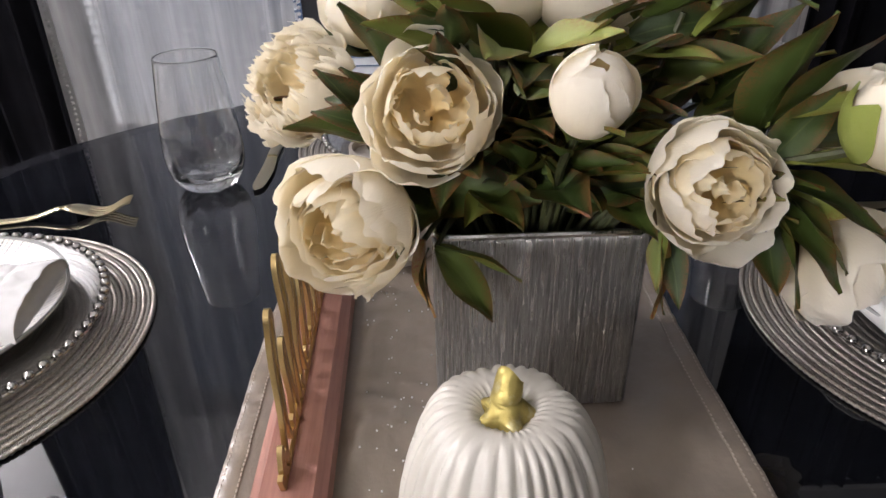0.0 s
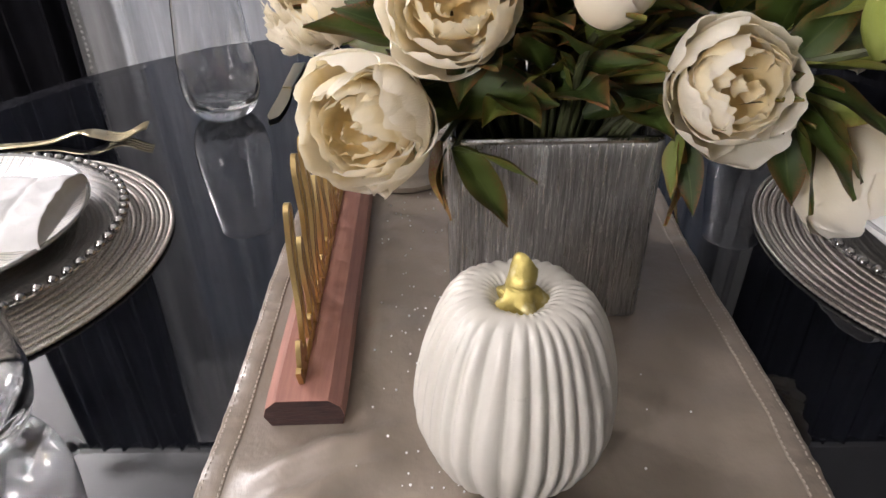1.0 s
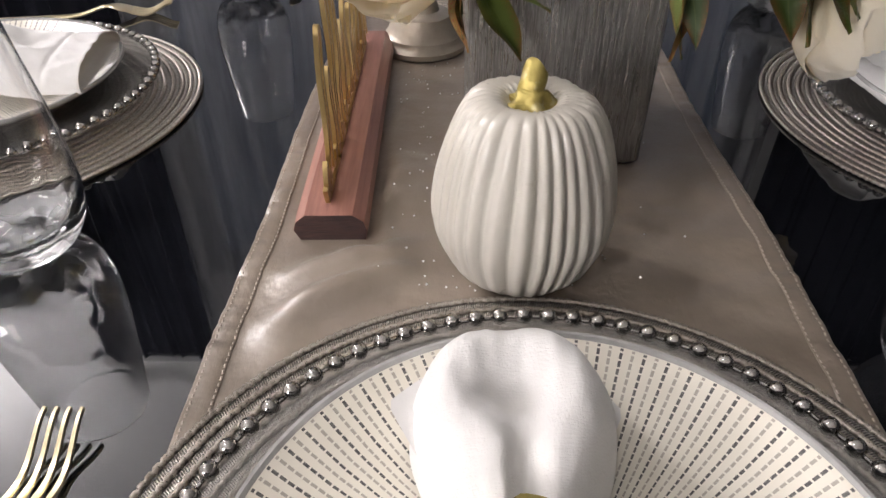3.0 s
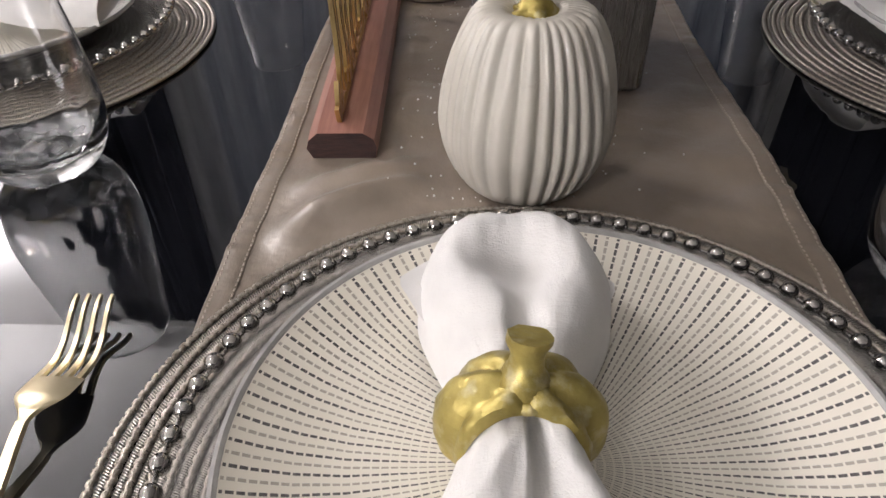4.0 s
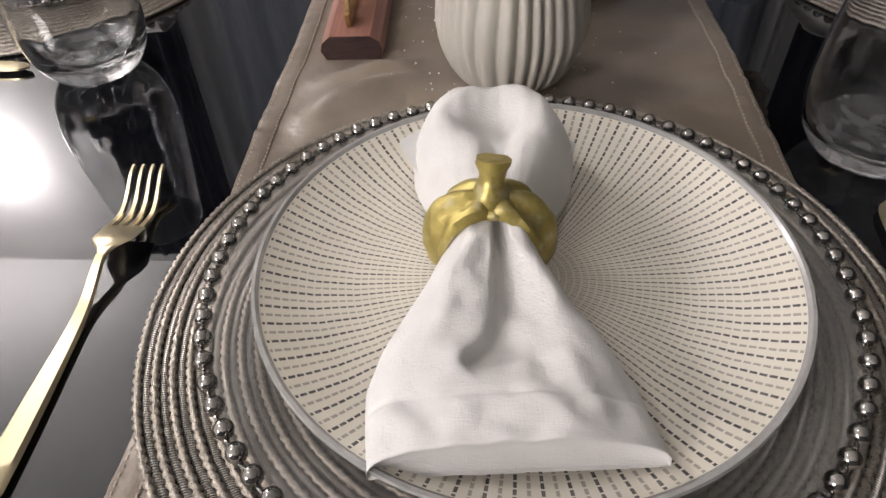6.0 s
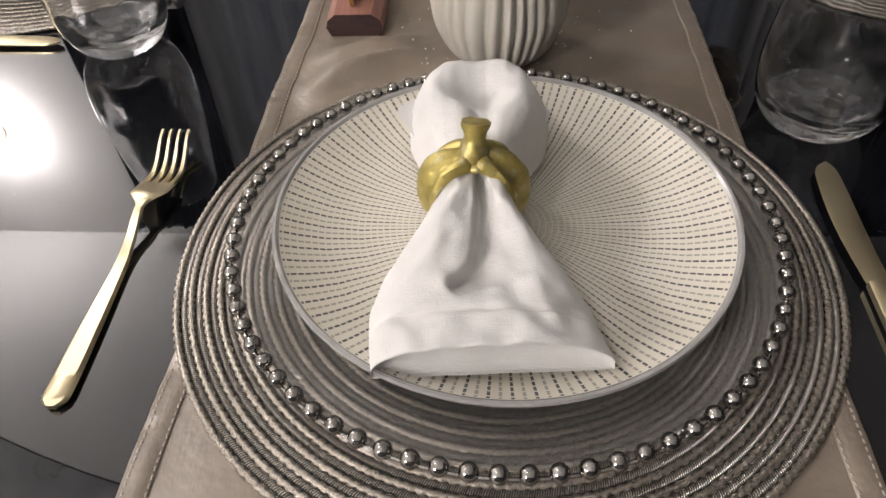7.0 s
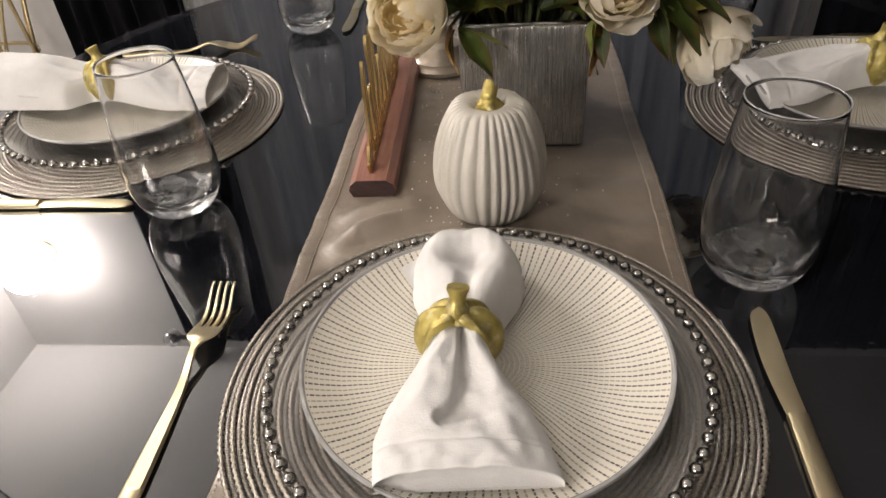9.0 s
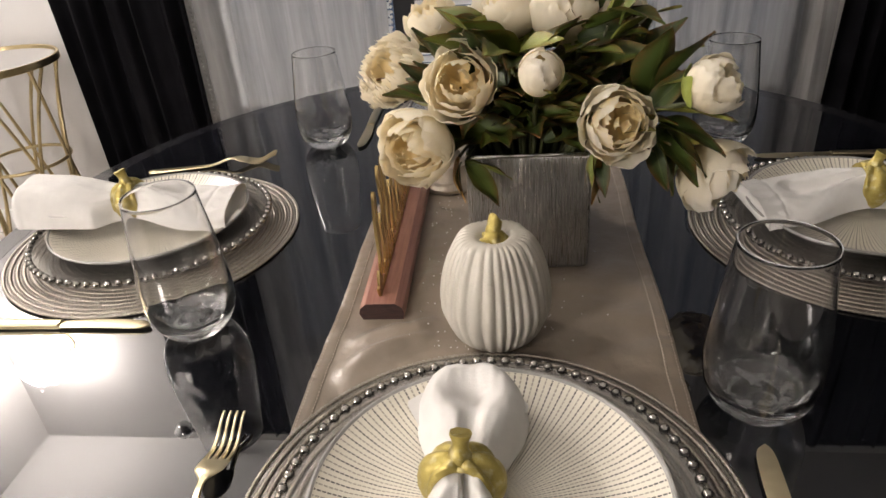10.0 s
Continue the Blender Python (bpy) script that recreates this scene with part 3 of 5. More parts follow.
# ---------------------------------------------------------------- the table
def dining_table():
    cx, cy, R = TABLE
    t = thing("dining_table", "round dining table with a glossy black glass top", "table", pose(cx, cy, 0))
    top = part("glass_top", lathe([(0, T - 0.012), (0.6620, T - 0.012), (0.6650, T - 0.010), (0.6650, T - 0.0004), (0.6646, T), (0, T)], 160), BLACK_GLASS, t, "black mirror-gloss glass disc")
    part("glass_edge", lathe([(0.6656, T - 0.012), (R - 0.002, T - 0.012), (R, T - 0.010), (R, T - 0.0030), (R - 0.002, T - 0.0010), (0.6656, T - 0.0002), (0.6656, T - 0.012)], 160), SMOKED_EDGE, top, "bevelled black glass edge")
    part("apron_band", lathe([(0.60, T - 0.085), (0.753, T - 0.085), (0.757, T - 0.082), (0.757, T - 0.074), (0.753, T - 0.071), (0.60, T - 0.071), (0.60, T - 0.085)], 160), APRON, t, "champagne metal band")
    core = part("apron_core", lathe([(0.0, T - 0.071), (0.702, T - 0.071), (0.702, T - 0.014), (0.0, T - 0.0135)], 120), APRON, t, "champagne metal core")
    n = 84
    bm = bmesh.new()
    w = 2 * math.pi * 0.718 / n / 2
    a, b, c, d, e = [bm.verts.new(p) for p in ((0, -w, T - 0.071), (0, w, T - 0.071), (0, 0, T - 0.016), (0.048, 0, T - 0.070), (0.0, 0, T - 0.0705))]
    for fc in ((a, d, c), (d, b, c), (a, c, e), (c, b, e), (a, e, d), (e, b, d)):
        bm.faces.new(fc)
    facet = mesh_of("facet", bm, APRON, False)
    for k in range(n):
        an = 2 * math.pi * k / n
        part("facet", facet, None, core, m=pose(0.7035 * math.cos(an), 0.7035 * math.sin(an), 0, 0, 0, math.degrees(an)))
    part("pedestal", lathe([(0, 0.013), (0.33, 0.013), (0.34, 0.022), (0.335, 0.045), (0.2, 0.07), (0.13, 0.12), (0.11, 0.3), (0.13, 0.55), (0.24, 0.655), (0.25, T - 0.086), (0, T - 0.086)], 64), BLACK_STEEL, t, "black pedestal")
    rug = tagged(part("rug", lathe([(0, 0.001), (1.14, 0.001), (1.15, 0.006), (1.14, 0.012), (0, 0.012)], 96), RUG, None, m=pose(cx, cy, 0)), "round cream rug under the dining table", "rug")


RUN_X0, RUN_X1, RUN_Y1 = -0.1725, 0.1775, 0.56


def runner_height(x, y):
    """Soft creases of the runner above the table, in metres."""
    u = min(x - RUN_X0, RUN_X1 - x)
    flat = 0.15 + 0.85 * ease(0.0, 0.05, u)
    h = 0.0028 + flat * 0.0060 * noise.noise(Vector((x * 9, y * 9, 3.0))) + flat * 0.0030 * noise.noise(Vector((x * 20, y * 26, 1.0))) - 0.0022 * abs(noise.noise(Vector((x * 14 + y * 6, y * 17 - x * 5, 8.0)))) + 0.0010 * noise.noise(Vector((x * 46, y * 60, 4.0)))
    h += 0.0042 * noise.noise(Vector((x * 26, y * 34, 11.0))) * ease(-0.02, -0.10, x) * ease(0.012, 0.045, u)
    # creases that cross near the left edge, beside the wooden base
    for yy, amp, wd, slope in ((-0.283, 0.008, 0.012, 0.45), (-0.318, 0.011, 0.014, 0.6), (-0.352, 0.009, 0.013, 0.35), (-0.39, 0.009, 0.013, 0.55), (-0.43, 0.007, 0.012, 0.7), (-0.19, 0.004, 0.016, 0.3), (-0.08, 0.004, 0.018, 0.25)):
        d = (y - yy - slope * (x + 0.12)) / wd
        h += amp * math.exp(-d * d) * ease(-0.01, -0.11, x) * ease(0.014, 0.05, u)
    for yy, amp, wd, slope in ((-0.31, 0.0045, 0.02, 0.25), (-0.24, 0.003, 0.018, -0.2), (-0.39, 0.0035, 0.016, 0.35)):
        d = (y - yy - slope * (x - 0.12)) / wd
        h += amp * math.exp(-d * d) * ease(0.065, 0.13, x) * (0.2 + 0.8 * ease(0.0, 0.025, u))
    h += 0.0022 * abs(noise.noise(Vector((x * 5, y * 75, 7.0)))) * ease(0.026, 0.0, u)
    return max(0.0012, h)


def flat_spots(x, y, h):
    """The cloth lies flat under what stands on it."""
    k = 1.0
    for px, py, r in ((0.005, -0.503, 0.185), (0.004, -0.262, 0.05), (0.039, -0.07, 0.1), (-0.075, 0.09, 0.05)):
        d = math.hypot(x - px, y - py)
        k = min(k, ease(r, r + 0.035, d))
    if -0.16 < x < -0.08 and -0.27 < y < 0.12:
        k = min(k, max(ease(-0.145, -0.16, x), ease(-0.095, -0.08, x), ease(-0.251, -0.27, y)))
    return 0.0014 + (h - 0.0014) * k


def runner_point(x, s):
    """Across x and along s; the near end falls over the table's edge."""
    cx, cy, R = TABLE
    edge = cy - math.sqrt(R * R - (x - cx) ** 2) - 0.002
    if s > edge:
        return Vector((x, s, T + flat_spots(x, s, runner_height(x, s))))
    over = edge - s
    r = 0.012
    arc = r * math.pi / 2
    if over < arc:
        a = over / r
        return Vector((x, edge - r * math.sin(a), T + 0.0014 - r * (1 - math.cos(a))))
    return Vector((x + 0.01 * math.sin(x * 40) * (over - arc), edge - r - 0.006 * math.sin(x * 38 + 0.8) * ease(0, 0.1, over), T + 0.0014 - r - (over - arc)))


def table_runner():
    t = thing("table_runner", "taupe satin table runner with stitched hems and rhinestones", "table runner")
    nx, ny = 90, 340
    bm = bmesh.new()
    rows = []
    s0, s1 = -0.86, RUN_Y1
    for j in range(ny + 1):
        s = s0 + (s1 - s0) * j / ny
        rows.append([bm.verts.new(runner_point(RUN_X0 + (RUN_X1 - RUN_X0) * i / nx + 0.0012 * math.sin(s * 21), s)) for i in range(nx + 1)])
    grid_faces(bm, rows)
    cloth = part("cloth", bm, SATIN, t)
    # the turned hems lie doubled along both edges
    for xa, xb in ((RUN_X0 - 0.0004, RUN_X0 + 0.0145), (RUN_X1 - 0.0145, RUN_X1 + 0.0004)):
        bm = bmesh.new()
        rows = []
        for j in range(421):
            s = s0 + (s1 - s0) * j / 420
            pk = 0.0009 * noise.noise(Vector((xa * 9, s * 85, 2.0)))
            row = []
            for q, lift in ((0, 0.0001), (0.06, 0.0009), (0.5, 0.0011 + pk), (0.93, 0.0009), (1, 0.0001)):
                row.append(bm.verts.new(runner_point(xa + (xb - xa) * q + 0.0012 * math.sin(s * 21), s) + Vector((0, -lift if s < -0.71 else 0, lift))))
            rows.append(row)
        grid_faces(bm, rows)
        part("hem", bm, SATIN, cloth, "doubled stitched hem")
    # double row of stitches on both hems
    for x in (RUN_X0 + 0.0025, RUN_X0 + 0.0135, RUN_X1 - 0.0025, RUN_X1 - 0.0135):
        bm = bmesh.new()
        s = s0 + 0.01
        while s < s1 - 0.01:
            p, q = [runner_point(x + 0.0012 * math.sin(v * 21), v) + Vector((0, 0, 0.0011)) for v in (s, s + 0.0026)]
            d = Vector((0.0006, 0, 0))
            up = Vector((0, 0, 0.0005))
            vs = [bm.verts.new(v) for v in (p - d, p + d, q + d, q - d, (p + q) / 2 + up)]
            for a, b in ((0, 1), (1, 2), (2, 3), (3, 0)):
                bm.faces.new((vs[a], vs[b], vs[4]))
            s += 0.0042
        tagged(part("hem_stitch", bm, THREAD, t), "row of pale stitches", kind="stuff")
    # rhinestones strewn over the middle
    rnd = random.Random(5)
    bm = bmesh.new()
    for k in range(560):
        x, y = rnd.gauss(-0.03, 0.06), rnd.uniform(-0.72, 0.45)
        if rnd.random() < 0.35:
            x = rnd.uniform(-0.09, 0.13)
        if not -0.095 < x < 0.135:
            continue
        p = runner_point(x, y)
        r = rnd.uniform(0.0005, 0.0010)
        bmesh.ops.create_icosphere(bm, subdivisions=1, radius=r, matrix=Matrix.Translation(p + Vector((0, 0, r * 0.55))))
    tagged(part("rhinestone_scatter", bm, RHINE, t, smooth=False), "small glittering rhinestones", kind="stuff")


# ---------------------------------------------------------------- place settings
def cord_mesh(r, thick, twist=0.0052):
    """A braided cord laid in a ring: two strands that bulge in turn to the left and right."""
    n = int(2 * math.pi * r / twist)
    seg = n * 4
    bm = bmesh.new()
    rows = []
    for i in range(seg):
        a = 2 * math.pi * i / seg
        row = []
        for j in range(8):
            b = 2 * math.pi * j / 8
            side = math.cos(b)
            q = thick * (1 + 0.30 * math.cos(n * a + (2.2 if side > 0 else -2.2) * abs(side)) * (0.35 + 0.65 * abs(side)) + 0.22 * math.cos(2 * n * a) * max(0.0, math.sin(b)))
            row.append(bm.verts.new(((r + q * math.cos(b)) * math.cos(a), (r + q * math.cos(b)) * math.sin(a), thick * 0.85 + 0.8 * q * math.sin(b) + 0.0006)))
        rows.append(row)
    grid_faces(bm, rows, True, True)
    return mesh_of("cord", bm, MAT_CORD)


def thread_band():
    """Fine silver threads that cross a band aslant, dark between them."""
    M = Mat("slanted_thread_band").set(rough=0.34, metal=0.75)
    tc = M.n.new("ShaderNodeTexCoord")
    sp = M.n.new("ShaderNodeSeparateXYZ")
    M.link(tc.outputs["Object"], sp.inputs[0])
    x, y = sp.outputs[0], sp.outputs[1]
    r = M.math("SQRT", M.math("ADD", M.math("MULTIPLY", x, x), M.math("MULTIPLY", y, y)))
    turn = M.math("DIVIDE", M.math("ARCTAN2", y, x), 2 * math.pi)
    wave = M.math("ABSOLUTE", M.math("SUBTRACT", M.math("FRACT", M.math("ADD", M.math("MULTIPLY", turn, 860.0), M.math("MULTIPLY", r, 260.0))), 0.5))
    fibre = M.ramp(M.noise(0.003, 3), [(0.3, (0.30, 0.278, 0.25)), (0.7, (0.50, 0.465, 0.42))])
    M.col(M.mix(M.ramp(wave, [(0.08, 0.0), (0.30, 1.0)]), (0.12, 0.11, 0.10), fibre))
    M.bump(M.ramp(wave, [(0.0, 0.0), (0.4, 1.0)]), 0.0007, 0.9)
    return M.m


def sheer_net():
    """Thin grey net with open gaps."""
    M = Mat("sheer_net").set(rough=0.5)
    M.col(M.ramp(M.noise(0.004, 3), [(0.3, (0.16, 0.15, 0.138)), (0.7, (0.26, 0.245, 0.225))]))
    tr = M.n.new("ShaderNodeBsdfTransparent")
    mx = M.n.new("ShaderNodeMixShader")
    M.link(M.ramp(M.noise(0.002, 2), [(0.4, 0.18), (0.6, 0.5)]), mx.inputs[0])
    M.link(tr.outputs[0], mx.inputs[1])
    M.link(M.b.outputs[0], mx.inputs[2])
    M.link(mx.outputs[0], M.out.inputs[0])
    return M.m


THREADS, NET = thread_band(), sheer_net()
CORDS = {}


def placemat(m):
    p = thing("placemat", "round woven placemat of silver-grey cords", "placemat", m, "placemats")
    R = 0.1945
    part("net", lathe([(0.03, 0.0012), (R - 0.003, 0.0012)], 120), NET, p, "sheer grey net")
    r = R - 0.002
    while r > 0.055:
        if round(r, 5) not in CORDS:
            band = lathe([(r - 0.0044 + 0.0021 * math.cos(b), 0.0014 + 0.0016 * math.sin(b)) for b in np.linspace(math.pi, 0, 7)], 180)
            CORDS[round(r, 5)] = (cord_mesh(r, 0.0020), mesh_of("thread_band", band, THREADS))
        part("cord", CORDS[round(r, 5)][0], None, p)
        part("thread_band", CORDS[round(r, 5)][1], None, p, "band of slanted silver threads")
        r -= 0.0082
    return p


def charger(m):
    c = thing("charger_plate", "clear glass charger plate with a beaded rim", "charger plate", m, "charger plates")
    prof = [(0, 0.0085), (0.098, 0.0085), (0.106, 0.0095), (0.122, 0.0128), (0.140, 0.0172), (0.1535, 0.0198)]
    part("dish", lathe(prof + [(0.1535, 0.0175), (0.140, 0.0147), (0.122, 0.0103), (0.106, 0.0070), (0.098, 0.0062), (0, 0.0062)], 96), CHARGER_GLASS, c, "clear glass dish")
    part("foot", lathe([(0.088, 0.0), (0.091, 0.0), (0.093, 0.0061), (0.086, 0.0061), (0.088, 0.0)], 72), CHARGER_GLASS, c, "clear glass foot")
    bm = bmesh.new()
    bmesh.ops.create_uvsphere(bm, u_segments=14, v_segments=9, radius=0.0047)
    bead = mesh_of("bead", bm, BEAD_GLASS)
    for k in range(75):
        a = 2 * math.pi * k / 75
        part("bead", bead, None, c, m=pose(0.1562 * math.cos(a), 0.1562 * math.sin(a), 0.0192, 0, 0, math.degrees(a)))
    part("outer_rim", lathe([(0.1572 + 0.0012 * math.cos(b), 0.0170 + 0.0012 * math.sin(b)) for b in np.linspace(0, 2 * math.pi, 9)], 96), BEAD_GLASS, c)
    return c


def dinner_plate(m):
    d = thing("dinner_plate", "cream stoneware plate with radiating dashed grey lines", "plate", m, "dinner plates")
    top = [(0, 0.0165), (0.055, 0.0165), (0.083, 0.0180), (0.103, 0.0222), (0.117, 0.0275), (0.1275, 0.0325)]
    part("dish", lathe(top, 120), STONEWARE, d)
    part("rim", lathe([(0.1276, 0.0326), (0.1290, 0.0342), (0.1306, 0.0342), (0.1312, 0.0325), (0.1300, 0.0305), (0.117, 0.0238), (0.101, 0.0175), (0.083, 0.0142), (0.078, 0.0130), (0.075, 0.0086), (0.071, 0.0086), (0.069, 0.0132), (0.0, 0.0135)], 120), PLATE_EDGE, d, "pale grey glazed rim and underside")
    return d


def napkin(m, label, tail=-0.112, tuft=0.112, full=1.0, hollow=1.0, round_from=0.55, pinch=0.5):
    """A folded linen napkin pulled through a ring: a round tuft above, a wide pleated tail below. y runs along it, the ring stands at 0."""
    nk = thing("napkin", label, "napkin", m, "napkins")
    # tail: a double layer with a central pleat
    n, k = 96, 72

    def tail_point(u, v, layer):
        # u 0 at the ring, 1 at the end; v -1..1 across
        w = 0.023 + 0.032 * ease(0.0, 0.75, u) + 0.004 * u
        y = -0.002 + (tail) * u
        y += 0.006 * v * u
        body = 0.018 * (1 - ease(0, 0.8, u)) + 0.023
        e = math.sqrt(max(0.0, 1 - abs(v) ** 3.2))
        z = body * e
        # one deep pleat: its left lobe overlaps, and the hollow ends in a pocket
        crease = 0.06 - 0.16 * u - 0.22 * math.exp(-((u - 0.68) / 0.10) ** 2)
        z -= (0.0105 - 0.003 * u) * ease(0.0, 0.06, u) * ease(crease - 0.03, crease + 0.05, v) * (1 - ease(crease + 0.08, 0.25 + 1.1 * u, v)) * (1 - ease(0.57, 0.78, u + 0.05 * v))
        z += 0.004 * math.exp(-((v + 0.42 - 0.1 * u) / 0.3) ** 2) * ease(0.02, 0.3, u) * (1 - ease(0.45, 0.95, u))
        z += 0.004 * math.exp(-((v - 0.62) / 0.25) ** 2) * (1 - ease(0.3, 0.9, u))
        z += 0.0020 * noise.noise(Vector((v * 2.2, u * 3.0, 5))) + 0.0018 * noise.noise(Vector((v * 5, u * 9, 2))) - 0.0012 * abs(noise.noise(Vector((v * 3 + u * 4, u * 6, 12))))
        z -= 0.0011 * math.exp(-((u - 0.80 - 0.01 * v) / 0.012) ** 2) - 0.0006 * ease(0.81, 0.84, u)
        return Vector((v * w * (1 - 0.05 * (1 - e)) + 0.0135 * u * u, y, max(0.0012, z)))

    bm = bmesh.new()
    rows = [[bm.verts.new(tail_point(i / n, 2 * j / k - 1, 0)) for j in range(k + 1)] for i in range(n + 1)]
    # the cloth turns under at the end and runs back: the fold's mouth
    mouth = []
    for dy, keep, dz in ((-0.0009, 1.0, 0.0005), (-0.0004, 1.0, 0.0016), (0.0035, 1.0, 0.0021), (0.008, 0.96, 0.0028), (0.0088, 0.6, 0.002), (0.008, 0.3, 0.001), (0.006, 0.09, 0.0), (0.001, 0.05, 0.0)):
        row = []
        for j in range(k + 1):
            v = 2 * j / k - 1
            p = tail_point(1, v, 0)
            side = 1 - abs(v) ** 6
            row.append(bm.verts.new((p.x * (1 - 0.004 * (dy > 0)), p.y + dy * (side if dy > 0 else 1), max(0.0008, 0.0008 + (p.z - 0.0008) * keep - dz * side))))
        mouth.append(row)
    grid_faces(bm, rows + mouth)
    part("tail", bm, LINEN, nk, edge=180)
    bm = bmesh.new()
    rows = []
    for i in range(24):
        u = 0.25 + 0.745 * i / 23
        rows.append([bm.verts.new((tail_point(u, 2 * j / 20 - 1, 1).x * 0.98, tail_point(u, 2 * j / 20 - 1, 1).y - 0.001 * ease(0.5, 1, u), 0.0009 + 0.0012 * abs(noise.noise(Vector((j * 0.5, i * 0.2, 1)))))) for j in range(21)])
    grid_faces(bm, rows)
    part("under_layer", bm, LINEN, nk, edge=180)
    # tuft: a rounded hood with a hollow in its middle, a lip on each side
    bm = bmesh.new()
    rows = []
    n, k = 44, 64
    for i in range(n + 1):
        u = i / n
        row = []
        for j in range(k + 1):
            v = 2 * j / k - 1
            top = 0.0435 * (0.6 + 0.4 * full)
            w = 0.0225 + (top - 0.0225) * ease(0.05, pinch, u) if u < round_from else top * math.sqrt(max(0.0, 1 - ((u - round_from) / (1.002 - round_from)) ** 2)) + 0.001
            y = 0.001 + tuft * u
            e = math.sqrt(max(0.0, 1 - abs(v) ** 3.0))
            z = (0.034 + (0.014 + 0.028 * (full - 1)) * ease(0.1, 0.6, u)) * e
            z *= math.sqrt(max(0.0, 1 - (max(0.0, u - max(0.76, round_from)) / (1.0005 - max(0.76, round_from))) ** 2))
            # the hollow in the middle, and the valley between two rolls that run down to the ring
            z -= 0.021 * hollow * math.exp(-(v / 0.46) ** 2) * math.exp(-((u - 0.62) / 0.15) ** 2)
            z -= 0.010 * hollow * math.exp(-((v - 0.06) / 0.17) ** 2) * (1 - ease(0.40, 0.68, u))
            z += 0.0022 * noise.noise(Vector((v * 2.0, u * 3.2, 9))) + 0.0008 * noise.noise(Vector((v * 7, u * 9, 4)))
            row.append(bm.verts.new((v * w, y, max(0.001, z))))
        rows.append(row)
    grid_faces(bm, rows)
    part("tuft", bm, LINEN, nk, edge=180)
    # thin flared corners beside the tuft
    for sgn in (-1, 1):
        bm = bmesh.new()
        rows = []
        for i in range(14):
            u = i / 13
            row = []
            for j in range(10):
                v = j / 9
                flare = max(0.0, 1 - abs(u - 0.66) / 0.66) ** 0.8
                row.append(bm.verts.new((sgn * (0.020 + (0.030 - 0.004 * sgn) * v * flare), 0.036 + 0.060 * u + 0.006 * v * flare, 0.013 + 0.014 * (1 - v) + 0.006 * v * flare + 0.003 * math.sin(5 * v + 3 * u))))
            rows.append(row)
        grid_faces(bm, rows)
        part("corner", bm, LINEN, nk, edge=180)
    return nk


def napkin_ring(m, label="gold pumpkin-shaped napkin ring on the napkin"):
    """A small gold pumpkin with fat lobes and a stem, bored through from front to back for the cloth."""
    g = thing("napkin_ring", label, "napkin ring", m, "napkin rings")
    zc, bore = 0.0225, 0.0200

    def shell(p):
        """Above 1 outside the lobed pumpkin."""
        th = math.atan2(p.y * 1.15, p.x)
        flat = math.hypot(p.x, p.y)
        groove = (1 - abs(math.cos(3 * th)) ** 0.55) * ease(0.002, 0.012, flat)
        top = 0.07 * math.exp(-(flat / 0.0070) ** 2)
        q = Vector((p.x / 0.0298, p.y / 0.0240, p.z / 0.0275))
        return (abs(q.x) ** 2.2 + abs(q.y) ** 2.2 + abs(q.z) ** 2.2) ** (1 / 2.2) / (1 - 0.17 * groove - top)

    bm = bmesh.new()
    rows = []
    n, k = 96, 17
    for i in range(n):
        a = 2 * math.pi * i / n
        ca, sa = math.cos(a), math.sin(a)
        row = []
        for j in range(k):
            front, back = 0.0180 - 0.0070 * max(0.0, sa) ** 2, 0.0150
            t = -front + (front + back) * j / (k - 1)
            lo, hi = 0.0, 0.06
            for _ in range(22):
                d = (lo + hi) / 2
                if shell(Vector((d * ca, t, d * sa))) < 1:
                    lo = d
                else:
                    hi = d
            d = max(lo, bore + 0.0006)
            p = Vector((1.06 * d * ca, t, zc + d * sa))
            row.append(bm.verts.new(p + 0.0008 * noise.noise_vector(p * 95) + 0.0004 * noise.noise_vector(p * 230)))
        for t in (back + 0.0005, back - 0.002, 0.0, 0.002 - front, -front - 0.0005):
            row.append(bm.verts.new((1.06 * bore * 0.985 * ca, t, zc + bore * 0.985 * sa)))
        rows.append(row)
    grid_faces(bm, rows, True, True)
    bmesh.ops.recalc_face_normals(bm, faces=bm.faces)
    part("body", bm, GOLD_PAINT, g, edge=70)
    pts = smooth_path([(0, 0.000, 0.0425), (0, 0.000, 0.0475), (0.0002, 0.001, 0.0525), (0.0006, 0.0028, 0.0580), (0.0011, 0.0046, 0.0634)], 5)
    last = len(pts) - 1
    rad = [0.0090 - 0.0030 * ease(0.12, 0.62, i / last) + 0.0016 * ease(0.68, 0.93, i / last) for i in range(last + 1)]
    bm = tube(pts, rad, 18)
    for v in bm.verts:
        an = math.atan2(v.co.y, v.co.x)
        grow = 1 + 0.10 * math.cos(5 * an + 0.5) * ease(0.056, 0.046, v.co.z)
        v.co.x *= grow
        v.co += 0.0007 * noise.noise_vector(v.co * 210)
    part("stem", bm, GOLD_PAINT, g, "knobbly gold stem", edge=50)
    # small swellings of the shell at the foot of the stem
    for x, y, r in ((0.001, -0.0085, 0.0042),):
        bm = bmesh.new()
        bmesh.ops.create_icosphere(bm, subdivisions=3, radius=r)
        for v in bm.verts:
            v.co.z *= 0.62
            v.co += 0.0007 * noise.noise_vector(v.co * 200 + Vector((x * 900, 0, 0)))
        part("swelling", bm, GOLD_PAINT, g, m=pose(x, y, 0.0425 - 0.22 * abs(x), -35))
    return g


